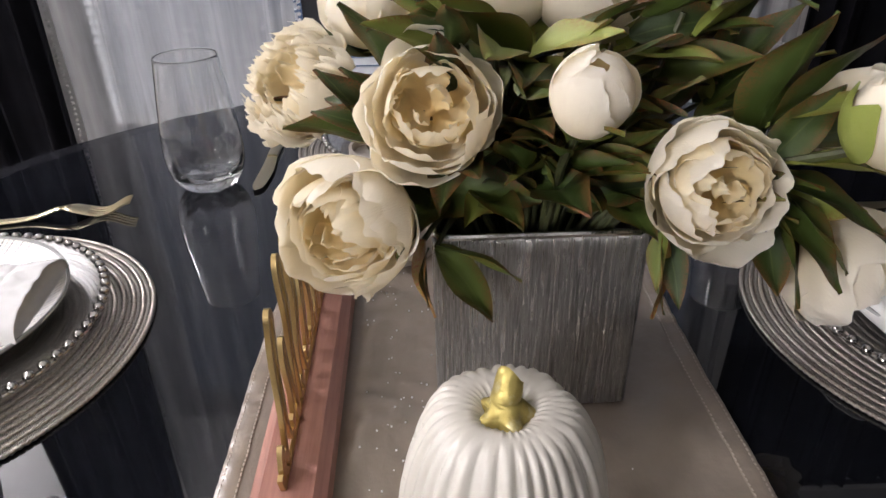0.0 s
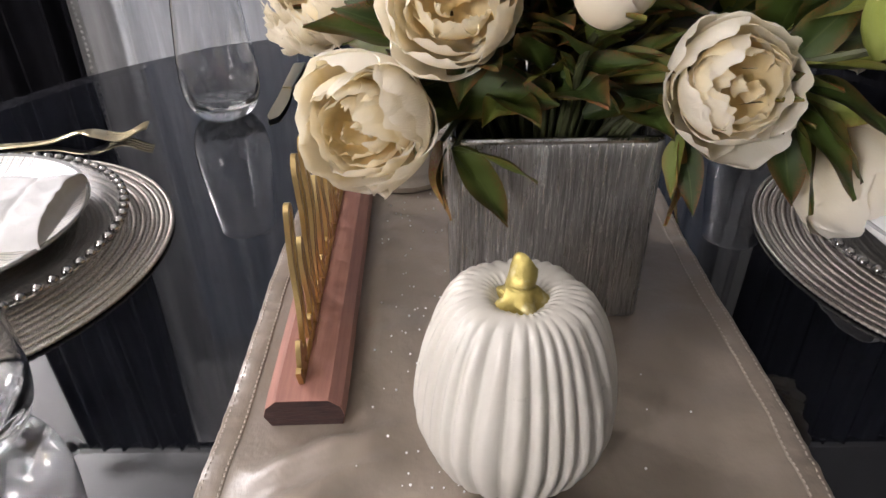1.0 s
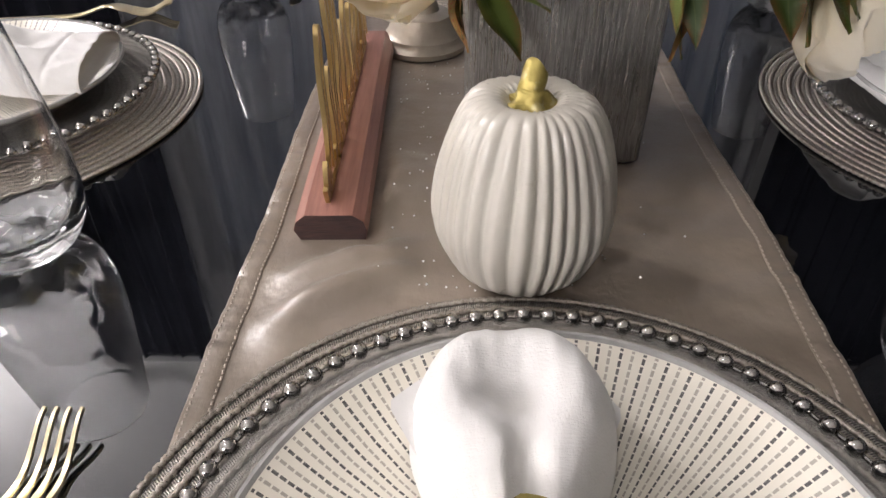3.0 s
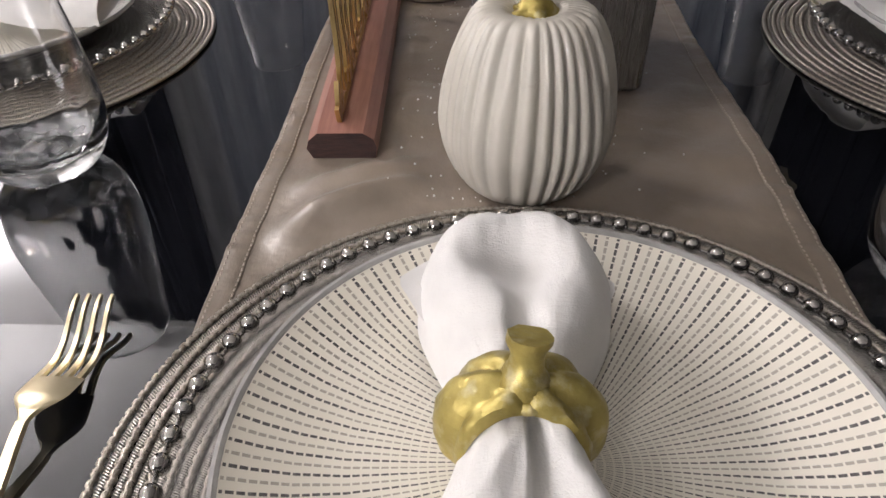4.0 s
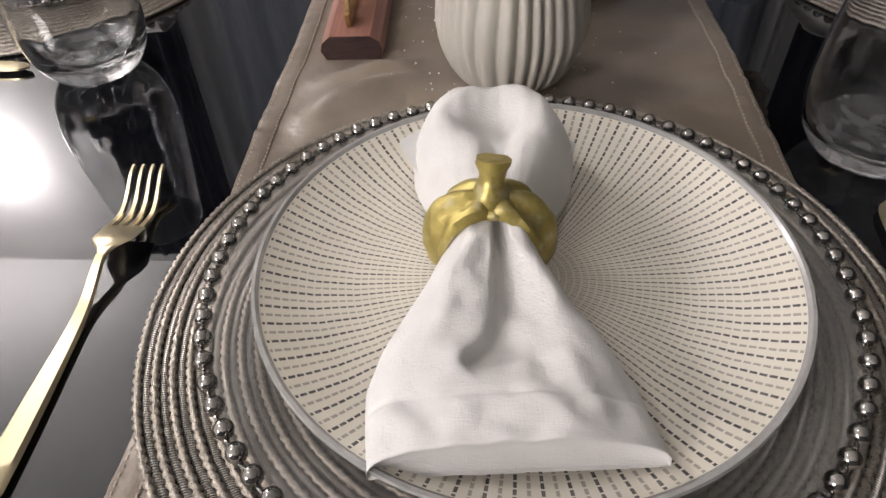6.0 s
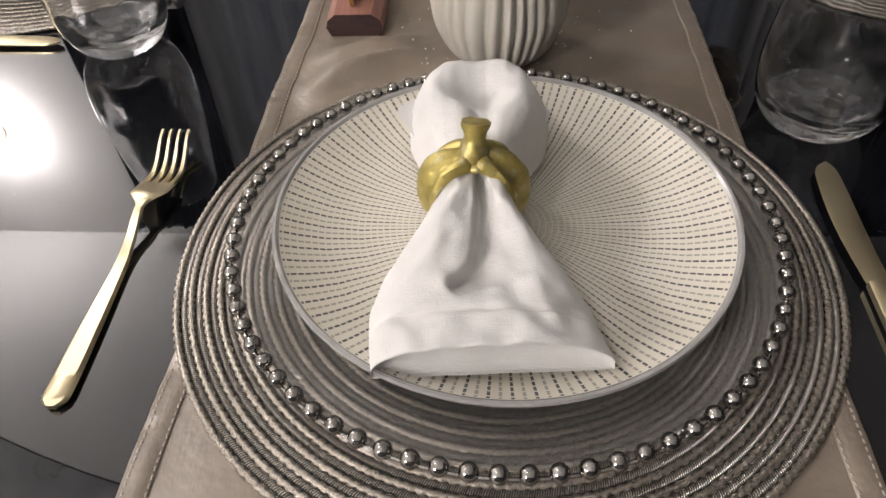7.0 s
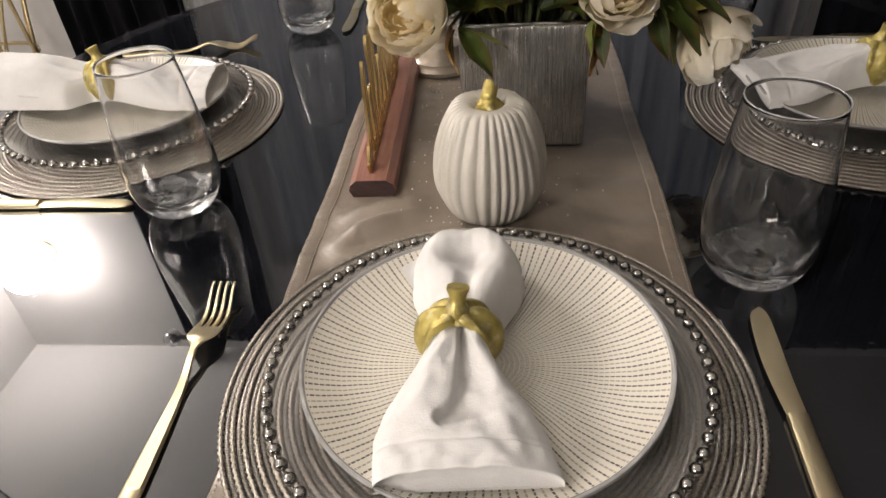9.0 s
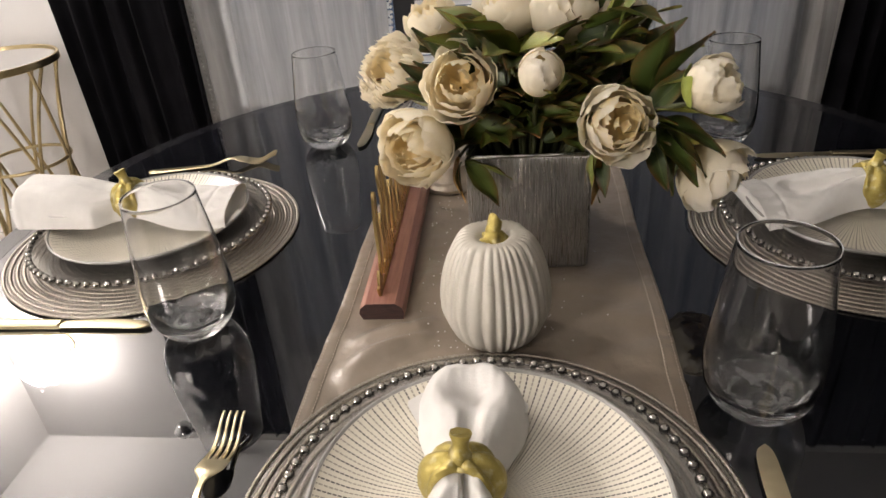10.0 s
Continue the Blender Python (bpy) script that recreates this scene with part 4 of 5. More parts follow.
def fork(m, label):
    """A flat gold table fork; the tines point along +y, the handle's end lies at 0."""
    f = thing("fork", label, "fork", m, "forks")
    L = 0.216

    def z(y):
        u = y / L
        return 0.0018 + 0.010 * math.exp(-((u - 0.66) / 0.12) ** 2) + 0.013 * ease(0.82, 1.0, u) ** 1.4 - 0.001 * ease(0.75, 0.85, u)

    def strip(half, y0, y1, n, x_of=lambda u: 0.0, th=0.0013):
        bm = bmesh.new()
        rows = []
        for i in range(n + 1):
            u = i / n
            y = y0 + (y1 - y0) * u
            h, x = half(u), x_of(u)
            e = 0.28 * h
            rows.append([bm.verts.new((x + dx, y, z(y) + dz)) for dx, dz in ((-h, 0), (-h + e, th), (h - e, th), (h, 0), (h - e, -th), (-h + e, -th))])
        grid_faces(bm, rows, False, True)
        bm.faces.new(rows[0])
        bm.faces.new(rows[-1][::-1])
        bmesh.ops.recalc_face_normals(bm, faces=bm.faces)
        return bm

    part("handle", strip(lambda u: 0.0078 * math.sqrt(max(0.12, 1 - (1 - min(1, u * 24)) ** 2)) * (1 - 0.62 * ease(0.0, 1.0, u) * (0.55 + 0.45 * u)), 0, 0.138, 40, th=0.0018), BRASS, f)
    part("head", strip(lambda u: 0.0028 + 0.0095 * ease(0.0, 0.6, u) + 0.0007 * u, 0.138, 0.168, 16), BRASS, f)
    for k in range(4):
        x0 = -0.0099 + 0.0066 * k
        part("tine", strip(lambda u: 0.0021 - 0.0011 * u, 0.1675, L, 14, lambda u, x0=x0: x0 * (1 - 0.06 * u)), BRASS, f)
    return f


def knife(m, label):
    """A gold table knife; the blade points along +y, the handle's end lies at 0."""
    kn = thing("knife", label, "knife", m, "knives")
    bm = bmesh.new()
    rows = []
    for i in range(25):
        u = i / 24
        y = 0.112 * u
        h = 0.0066 + 0.0016 * (1 - u)
        t = 0.0028 + 0.0008 * u
        tip = 0.55 + 0.45 * min(1, u * 10)
        rows.append([bm.verts.new((dx * h, y + (0.004 * (dx + 1) / 2 if i == 0 else 0), 0.0040 + dz * t * tip)) for dx, dz in ((-1, -0.6), (-1, 0.6), (-0.7, 1), (0.7, 1), (1, 0.6), (1, -0.6), (0.7, -1), (-0.7, -1))])
    grid_faces(bm, rows, False, True)
    bm.faces.new(rows[0])
    bm.faces.new(rows[-1][::-1])
    bmesh.ops.recalc_face_normals(bm, faces=bm.faces)
    part("handle", bm, BRASS, kn, "smooth gold handle")
    bm = bmesh.new()
    rows = []
    for i in range(29):
        u = i / 28
        y = 0.112 + 0.108 * u
        blunt = math.sqrt(max(0.0, 1 - (max(0.0, u - 0.86) / 0.141) ** 2))
        left = 0.0018 - (0.0086 + 0.0035 * math.sin(math.pi * min(1, u * 1.05))) * blunt
        right = 0.0018 + (0.0049 - 0.0005 * math.sin(6 * u)) * blunt
        rows.append([bm.verts.new(p) for p in ((left, y, 0.0038), ((left + right) / 2, y, 0.0053 - 0.0007 * u), (right, y, 0.0050), (right, y, 0.0032), ((left + right) / 2, y, 0.0030))])
    grid_faces(bm, rows, False, True)
    bm.faces.new(rows[0])
    bm.faces.new(rows[-1][::-1])
    bmesh.ops.recalc_face_normals(bm, faces=bm.faces)
    part("blade", bm, BRASS, kn, "rounded gold blade")
    return kn


def flute_glass(m, label):
    """A stemless flute blown thin above, with a heavy base and a dimpled inside."""
    g = thing("stemless_glass", label, "drinking glass", m, "stemless glasses")
    outer = [(0.0, 0.0015), (0.022, 0.0006), (0.0285, 0.002), (0.036, 0.008), (0.0425, 0.019), (0.0462, 0.034), (0.0472, 0.050), (0.0462, 0.072), (0.0436, 0.098), (0.0405, 0.125), (0.0374, 0.150), (0.0362, 0.1612)]
    inner = [(0.0351, 0.1612), (0.0363, 0.149), (0.0393, 0.125), (0.0424, 0.098), (0.0449, 0.072), (0.0455, 0.050), (0.0440, 0.036), (0.0395, 0.0250), (0.031, 0.0180), (0.017, 0.0150), (0.0, 0.0165)]
    outer = [(max(0, p.x), p.z) for p in smooth_path([(r, 0, z) for r, z in outer], 4)]
    inner = [(max(0, p.x), p.z) for p in smooth_path([(r, 0, z) for r, z in inner], 4)]
    inner[-1] = (0, inner[-1][1])
    n = 96
    bm = lathe(outer + [(0.03600, 0.1619), (0.03565, 0.1621), (0.0353, 0.1618)] + inner, n)
    bm.verts.ensure_lookup_table()
    first_inner = 1 + n * (len(outer) - 1)
    for i, v in enumerate(bm.verts):
        q = v.co.copy()
        low = ease(0.095, 0.03, q.z) * ease(0.004, 0.02, math.hypot(q.x, q.y))
        dent = noise.noise(Vector((q.x * 62, q.y * 62, q.z * 46))) + 0.6 * noise.noise(Vector((q.x * 120, q.y * 120, q.z * 95 + 3)))
        out = Vector((q.x, q.y, 0)).normalized() if q.xy.length > 1e-5 else Vector((0, 0, 0))
        if i >= first_inner:
            v.co += (out * -0.0005 + Vector((0, 0, 0.0014 * ease(0.035, 0.015, q.z)))) * dent * low
        else:
            v.co += out * 0.0002 * dent * ease(0.10, 0.03, q.z)
    bowl = part("bowl", bm, CLEAR, g, edge=180)
    # rim and base carry bright highlights in their pale colour
    part("rim", lathe([(0.03565 + 0.0006 * math.cos(b), 0.1624 + 0.0005 * math.sin(b)) for b in np.linspace(0, 2 * math.pi, 9)], 84), RIM_HIGHLIGHT, bowl, "rounded rim with painted-in highlight")
    bm = lathe([(0.0, 0.0105), (0.012, 0.0098), (0.022, 0.0102), (0.029, 0.0125), (0.0345, 0.0170), (0.0375, 0.0205)], 96)
    for v in bm.verts:
        v.co.z += 0.0012 * noise.noise(v.co * 150) - 0.0010
        v.co.xy *= 0.97 + 0.03 * noise.noise(v.co * 90)
    part("base", bm, BASE_SHEEN, g, "thick rippled glass base with painted-in highlights")
    part("base_ring", lathe([(0.0240 + 0.0016 * math.cos(b), 0.0004 + 0.0004 * math.sin(b)) for b in np.linspace(0, 2 * math.pi, 9)], 64), RIM_HIGHLIGHT, g, "thick base ring")
    return g


SETTINGS = (  # name, centre x, y, turn, lift
    ("front", 0.005, -0.503, 0, 0.0022), ("left", -0.471, -0.056, -90, 0.0), ("right", 0.437, -0.06, 90, 0.0), ("back", -0.02, 0.385, 180, 0.0022))


def settings():
    first = None
    for name, x, y, turn, lift in SETTINGS:
        base = pose(x, y, T + lift, 0, 0, turn)
        if first is None:
            first = [placemat(base), charger(base @ pose(0, 0, 0.0042)), dinner_plate(base @ pose(0, 0, 0.0042))]
        else:
            copy_thing(first[0], base)
            copy_thing(first[1], base @ pose(0, 0, 0.0042, 0, 0, turn * 0.3))
            copy_thing(first[2], base @ pose(0, 0, 0.0042, 0, 0, turn * 0.2 + 1.3))
    # napkins lie on the plates; those at the sides point the other way
    z = T + 0.0022 + 0.0042 + 0.0202
    a = napkin(pose(-0.012, -0.510, z + 0.0045, -2.2, 0, -1.5), "white linen napkin gathered in a gold ring on a plate", -0.103, 0.121, 1.06, 1.0, 0.64, 0.62)
    r = napkin_ring(pose(-0.012, -0.507, z + 0.0055))
    for nx, ny, turn, up in ((-0.490, -0.06, 90, 0.012), (0.440, -0.06, -90, 0.009), (-0.02, 0.39, 180, 0.009)):
        napkin(pose(nx, ny, z + up, 1.0, 0, turn), "loosely rolled white linen napkin in a gold ring", -0.135, 0.158, 1.15, 0.15, 0.86, 0.24)
        copy_thing(r, pose(nx, ny, z + up, 0, 0, turn))
    f = fork(pose(-0.2250, -0.621, T + 0.001, 0, 0, 0.3), "gold fork lying tines up on the black glass")
    copy_thing(f, pose(-0.592, 0.160, T + 0.001, 0, 0, -79))
    k = knife(pose(0.215, -0.641, T + 0.0, 0, 0, -1.6), "gold knife lying on the black glass")
    copy_thing(k, pose(-0.60, -0.262, T, 0, 0, -90))
    copy_thing(k, pose(-0.249, 0.462, T, 0, 0, 181))
    copy_thing(k, pose(0.60, 0.155, T, 0, 0, 90))
    g = flute_glass(pose(0.230, -0.370, T + 0.0003), "clear stemless flute glass standing empty on the table")
    for x, y, t in ((-0.324, -0.262, 40), (-0.308, 0.268, 100), (0.348, 0.228, 10)):
        copy_thing(g, pose(x, y, T + 0.0003, 0, 0, t))


# ---------------------------------------------------------------- centrepiece
def pumpkin():
    p = thing("ceramic_pumpkin", "white ribbed ceramic pumpkin with gold stem on runner", "pumpkin", pose(0.0045, -0.2725, T + 0.0016, 0, 0, 8))
    prof = smooth_path([(0.0, 0, 0.0), (0.030, 0, 0.0), (0.038, 0, 0.004), (0.0475, 0, 0.016), (0.0552, 0, 0.040), (0.0540, 0, 0.064), (0.0492, 0, 0.088), (0.0425, 0, 0.105), (0.034, 0, 0.1150), (0.020, 0, 0.1165), (0.010, 0, 0.110), (0.0, 0, 0.107)], 6)
    rnd = random.Random(9)
    shift = [rnd.uniform(-0.09, 0.09) for _ in range(12)]

    def ribs(a, r, z):
        a2 = a + 0.05 * math.sin(2 * a + 1) + 0.007 * math.sin(z * 45 + 3 * a) + 0.05 * math.sin(5 * a + 0.7)
        d = ease(0.0, 0.02, z) * 0.65 + 0.35
        fine = abs(math.sin(a2 * 16)) ** 0.85
        return 1 - (0.085 + 0.03 * math.sin(4 * a + 2)) * d * (1 - fine) - 0.018 * (1 - abs(math.cos(a * 4 + 0.3))) - 0.075 * (1 - abs(math.cos(a * 2.5 + 0.6)) ** 0.6) * ease(0.06, 0.11, z)

    bm = lathe([(max(0, q.x), q.z) for q in prof], 240, ribs)
    part("body", bm, CERAMIC, p, edge=180)
    pts = smooth_path([(0.0, 0, 0.104), (0.0, -0.0005, 0.1105), (0.0, 0.0, 0.1155), (-0.0005, 0.001, 0.1195), (0.0010, 0.003, 0.1245), (0.0030, 0.0055, 0.1290), (0.0038, 0.0062, 0.1298)], 6)
    n = len(pts) - 1
    bm = tube(pts, [0.0145 - 0.0025 * ease(0.1, 0.28, i / n) - 0.0045 * ease(0.26, 0.52, i / n) - 0.0008 * ease(0.6, 0.9, i / n) - 0.0035 * ease(0.94, 1, i / n) for i in range(n + 1)], 40)
    for v in bm.verts:
        a = math.atan2(v.co.y, v.co.x)
        q = 1 + (0.04 + 0.20 * ease(0.122, 0.113, v.co.z)) * math.cos(5 * a + 1.2)
        v.co.x *= q
        v.co.y *= q
        v.co += 0.0011 * noise.noise_vector(v.co * 110)
    part("stem", bm, GOLD_PAINT, p, "lumpy gold stem", edge=60)


def script_sign():
    """A wooden bar with a cut-out metal script standing along it, seen on edge."""
    s = thing("word_sign", "red-brown wooden block with gold metal script lettering", "table sign", pose(-0.119, -0.25, T + 0.0016, 0, 0, 1.5))
    sec = [(-0.0225, 0.0), (-0.0265, 0.008), (-0.0245, 0.0145), (-0.0175, 0.0205), (0.015, 0.0205), (0.0225, 0.015), (0.0245, 0.008), (0.0230, 0.0)]
    L = 0.335
    bm = bmesh.new()
    rows = []
    for i in range(30):
        u = i / 29
        q = 1 - 0.025 * (u in (0.0, 1.0))
        rows.append([bm.verts.new((x * q, L * u, z * q)) for x, z in sec])
    grid_faces(bm, rows, False, True)
    bm.faces.new(rows[0])
    bm.faces.new(rows[-1][::-1])
    bmesh.ops.recalc_face_normals(bm, faces=bm.faces)
    block = part("base", bm, WOOD, s, edge=25)
    bm = bmesh.new()
    bm.faces.new([bm.verts.new((x * 0.965, -0.0006, 0.0004 + z * 0.965)) for x, z in sec])
    part("end_grain", bm, END_GRAIN, block, "dark end grain", smooth=False)
    # script strokes: tall and low loops joined at the foot
    x = -0.003
    strokes = [(0.020, 0.022, 0.020, 0.046), (0.034, 0.042, 0.026, 0.130), (0.060, 0.068, 0.028, 0.094), (0.078, 0.086, 0.024, 0.141), (0.104, 0.112, 0.026, 0.142), (0.132, 0.138, 0.028, 0.100),
               (0.156, 0.163, 0.028, 0.110), (0.182, 0.190, 0.028, 0.096), (0.206, 0.214, 0.026, 0.138), (0.234, 0.241, 0.028, 0.098), (0.262, 0.270, 0.026, 0.120), (0.290, 0.297, 0.028, 0.096)]
    for y0, y1, z0, z1 in strokes:
        w = 0.010 if z1 < 0.115 else 0.014
        pts = smooth_path([(x, y0 - 0.006, z0 + 0.012), (x, y0 - 0.001, z0), (x, y0 + 0.25 * w, z0 + 0.35 * (z1 - z0)), (x, y1 - 0.2 * w, z1 - 0.014), (x, y1 + 0.1 * w, z1 - 0.001), (x, y1 + 0.5 * w, z1 - 0.012), (x, y1 + 0.25 * w, z0 + 0.45 * (z1 - z0)), (x, y1 + 0.45 * w, z0 + 0.006), (x, y1 + w, z0 + 0.002)], 5)
        part("stroke", ribbon([q + Vector((0.0006 * math.sin(90 * q.z + 60 * y0), 0.0022 * math.sin(70 * q.z + 190 * y0), 0)) for q in pts], 0.0016, 0.0023), GOLD_WIRE, s, smooth=False)
    part("link", tube([(x, 0.018, 0.0215), (x, 0.30, 0.0215)], 0.0018, 6), GOLD_WIRE, s)


def candle_holder():
    c = thing("candle_holder", "champagne metal candle holder with a stepped round foot", "candle holder", pose(-0.074, 0.094, T + 0.0016))
    part("foot", lathe([(0, 0), (0.044, 0), (0.0465, 0.002), (0.0465, 0.007), (0.043, 0.010), (0.041, 0.012), (0.0405, 0.016), (0.037, 0.019), (0.0345, 0.027), (0.030, 0.036), (0.020, 0.040), (0, 0.040)], 64), CHAMPAGNE, c)
    part("stem", lathe([(0.018, 0.0395), (0.014, 0.05), (0.011, 0.062), (0.016, 0.070), (0.011, 0.078), (0.013, 0.092), (0.022, 0.098), (0.0, 0.098)], 40), CHAMPAGNE, c)
    part("cup", lathe([(0, 0.098), (0.030, 0.099), (0.034, 0.104), (0.034, 0.112), (0.031, 0.112), (0.030, 0.105), (0, 0.104)], 48), CHAMPAGNE, c)


VX, VY = 0.0385, -0.083


def vase():
    v = thing("square_vase", "square silver vase with upright scratched texture", "vase", pose(VX, VY, T + 0.0016, 0, 0, 0.5))
    h, w0, w1 = 0.1425, 0.0680, 0.0688
    bm = bmesh.new()
    prof = [(w0 - 0.004, 0.0), (w0, 0.004)] + [(w0 + (w1 - w0) * k / 14, 0.004 + (h - 0.008) * k / 14) for k in range(1, 15)] + [(w1 - 0.0005, h - 0.001), (w1 - 0.002, h), (w1 - 0.0045, h - 0.001), (w1 - 0.0055, h - 0.006), (w0 - 0.007, 0.01)]
    rows = []
    for w, z in prof:
        ring = []
        for q in range(4):
            a0 = math.pi / 2 * q
            sx, sy = (1, 1) if q == 0 else (-1, 1) if q == 1 else (-1, -1) if q == 2 else (1, -1)
            r = 0.006
            for k in range(6):
                a = a0 + math.pi / 2 * k / 5
                ring.append(bm.verts.new((sx * (w - r) + r * math.cos(a), sy * (w - r) + r * math.sin(a), z + (0.0007 * math.sin(9 * a) if z > h - 0.003 else 0))))
        rows.append(ring)
    grid_faces(bm, rows, False, True)
    bm.faces.new(rows[0][::-1])
    bm.faces.new(rows[-1])
    bmesh.ops.recalc_face_normals(bm, faces=bm.faces)
    part("body", bm, VASE_SILVER, v)
    pts = []
    for q in range(4):
        sx, sy = ((1, 1), (-1, 1), (-1, -1), (1, -1))[q]
        for k in range(6):
            a = math.pi / 2 * (q + k / 5)
            pts.append((sx * (w1 - 0.0085) + 0.006 * math.cos(a), sy * (w1 - 0.0085) + 0.006 * math.sin(a), h + 0.0002))
    part("rim", tube(pts, 0.0024, 8, close=True), RIM_SILVER, v, "shiny silver rim")


# ---------------------------------------------------------------- flowers
def petal_mesh(width, reach, ruffle, curl, mat, seed):
    """One petal on a unit ball: from the pole below up to the angle reach (degrees), its tip ruffled and curled."""
    rnd = random.Random(seed)
    p1, p2, p3 = (rnd.uniform(0, 6.28) for _ in range(3))
    bm = bmesh.new()
    uv = bm.loops.layers.uv.new("UVMap")
    nu, nv = 18, 13
    rows, co = [], {}
    for j in range(nv + 1):
        v = j / nv
        row = []
        for i in range(nu + 1):
            u = 2 * i / nu - 1
            shape = math.sqrt(max(0, math.sin(math.pi * min(1, 0.07 + 0.80 * v)))) * (0.35 + 0.65 * ease(0, 0.55, v))
            tip = 1 - 0.20 * abs(u) ** 2.2 * ease(0.35, 1, v) + ruffle * (0.30 * math.sin(3.2 * u + p1) + 0.12 * math.sin(7.5 * u + p2)) * ease(0.6, 1, v) + ruffle * 0.16 * math.sin(14 * u + p3) * ease(0.84, 1, v)
            phi = radians(reach) * v * tip
            th = u * width * shape
            r = 1 + curl * ease(0.65, 1, v) * (0.6 + 0.4 * abs(u)) + ruffle * (0.34 * math.sin(3.4 * u + p3) * ease(0.45, 1, v) + 0.22 * math.sin(9.5 * u + p1) * ease(0.8, 1, v)) - 0.06 * abs(u) ** 2 * ease(0, 0.5, v)
            # the petal is a patch of the ball, wider than a meridian strip
            d = Vector((math.sin(phi), 0, -math.cos(phi)))
            side = Vector((0, 1, 0))
            q = (d * math.cos(th) + side * math.sin(th)).normalized()
            vt = bm.verts.new(q * r)
            co[vt] = ((u + 1) / 2, v)
            row.append(vt)
        rows.append(row)
    grid_faces(bm, rows)
    for fc in bm.faces:
        for lp in fc.loops:
            lp[uv].uv = co[lp.vert]
    return mesh_of("petal", bm, mat)


PETALS = {k: [petal_mesh(*a, seed=s + 10 * n) for s in range(4)] for n, (k, a) in enumerate({
    "guard": (1.08, 112, 0.13, 0.10, PETAL), "outer": (1.08, 119, 0.12, 0.06, PETAL), "mid": (1.0, 124, 0.14, 0.05, PETAL_GOLD), "inner": (0.90, 122, 0.20, 0.05, PETAL_GOLD),
    "core": (0.80, 132, 0.26, -0.04, PETAL_GOLD), "bud": (1.15, 150, 0.08, 0.05, PETAL), "bud_tip": (1.2, 172, 0.05, 0.0, PETAL), "fringe": (0.30, 116, 0.24, 0.24, PETAL)}.items())}


def leaf_mesh(seed, mat):
    rnd = random.Random(seed)
    bend, roll, wide = rnd.uniform(0.25, 0.7), rnd.uniform(-0.25, 0.25), rnd.uniform(0.19, 0.29)
    bm = bmesh.new()
    uv = bm.loops.layers.uv.new("UVMap")
    rows, co = [], {}
    n = 12
    for j in range(n + 1):
        v = j / n
        w = wide * math.sin(math.pi * min(1, 0.03 + 0.97 * v) ** 0.8) ** 0.9 * (1 - 0.25 * v) + 0.004
        row = []
        for i in range(7):
            u = i / 3 - 1
            fold = 0.35 * abs(u) * w
            vt = bm.verts.new((u * w + roll * v * v * 0.3, v - 0.12 * bend * v * v, fold - bend * 0.42 * v * v + 0.02 * math.sin(9 * v + 3 * u + seed)))
            co[vt] = (i / 6, v)
            row.append(vt)
        rows.append(row)
    grid_faces(bm, rows)
    for fc in bm.faces:
        for lp in fc.loops:
            lp[uv].uv = co[lp.vert]
    return mesh_of("leaf", bm, mat)


LEAVES = [leaf_mesh(40 + k, LEAF) for k in range(6)] + [leaf_mesh(50 + k, RUST_LEAF) for k in range(2)]


def frame_of(d, spin=0.0):
    """A turn that takes +z to the direction d."""
    return Vector(d).normalized().to_track_quat("Z", "Y").to_matrix().to_4x4() @ pose(0, 0, 0, 0, 0, spin)


def leaf_at(parent, at, way, size, spin, k):
    """A leaf whose stalk starts at a point and which runs along a direction."""
    q = Vector(way).normalized().to_track_quat("Y", "Z").to_matrix().to_4x4()
    part("leaf", LEAVES[k if k in (6, 7) else k % 6], None, parent, m=Matrix.Translation(at) @ q @ pose(0, 0, 0, 0, spin, 0) @ Matrix.Diagonal((size, size, size, 1)))


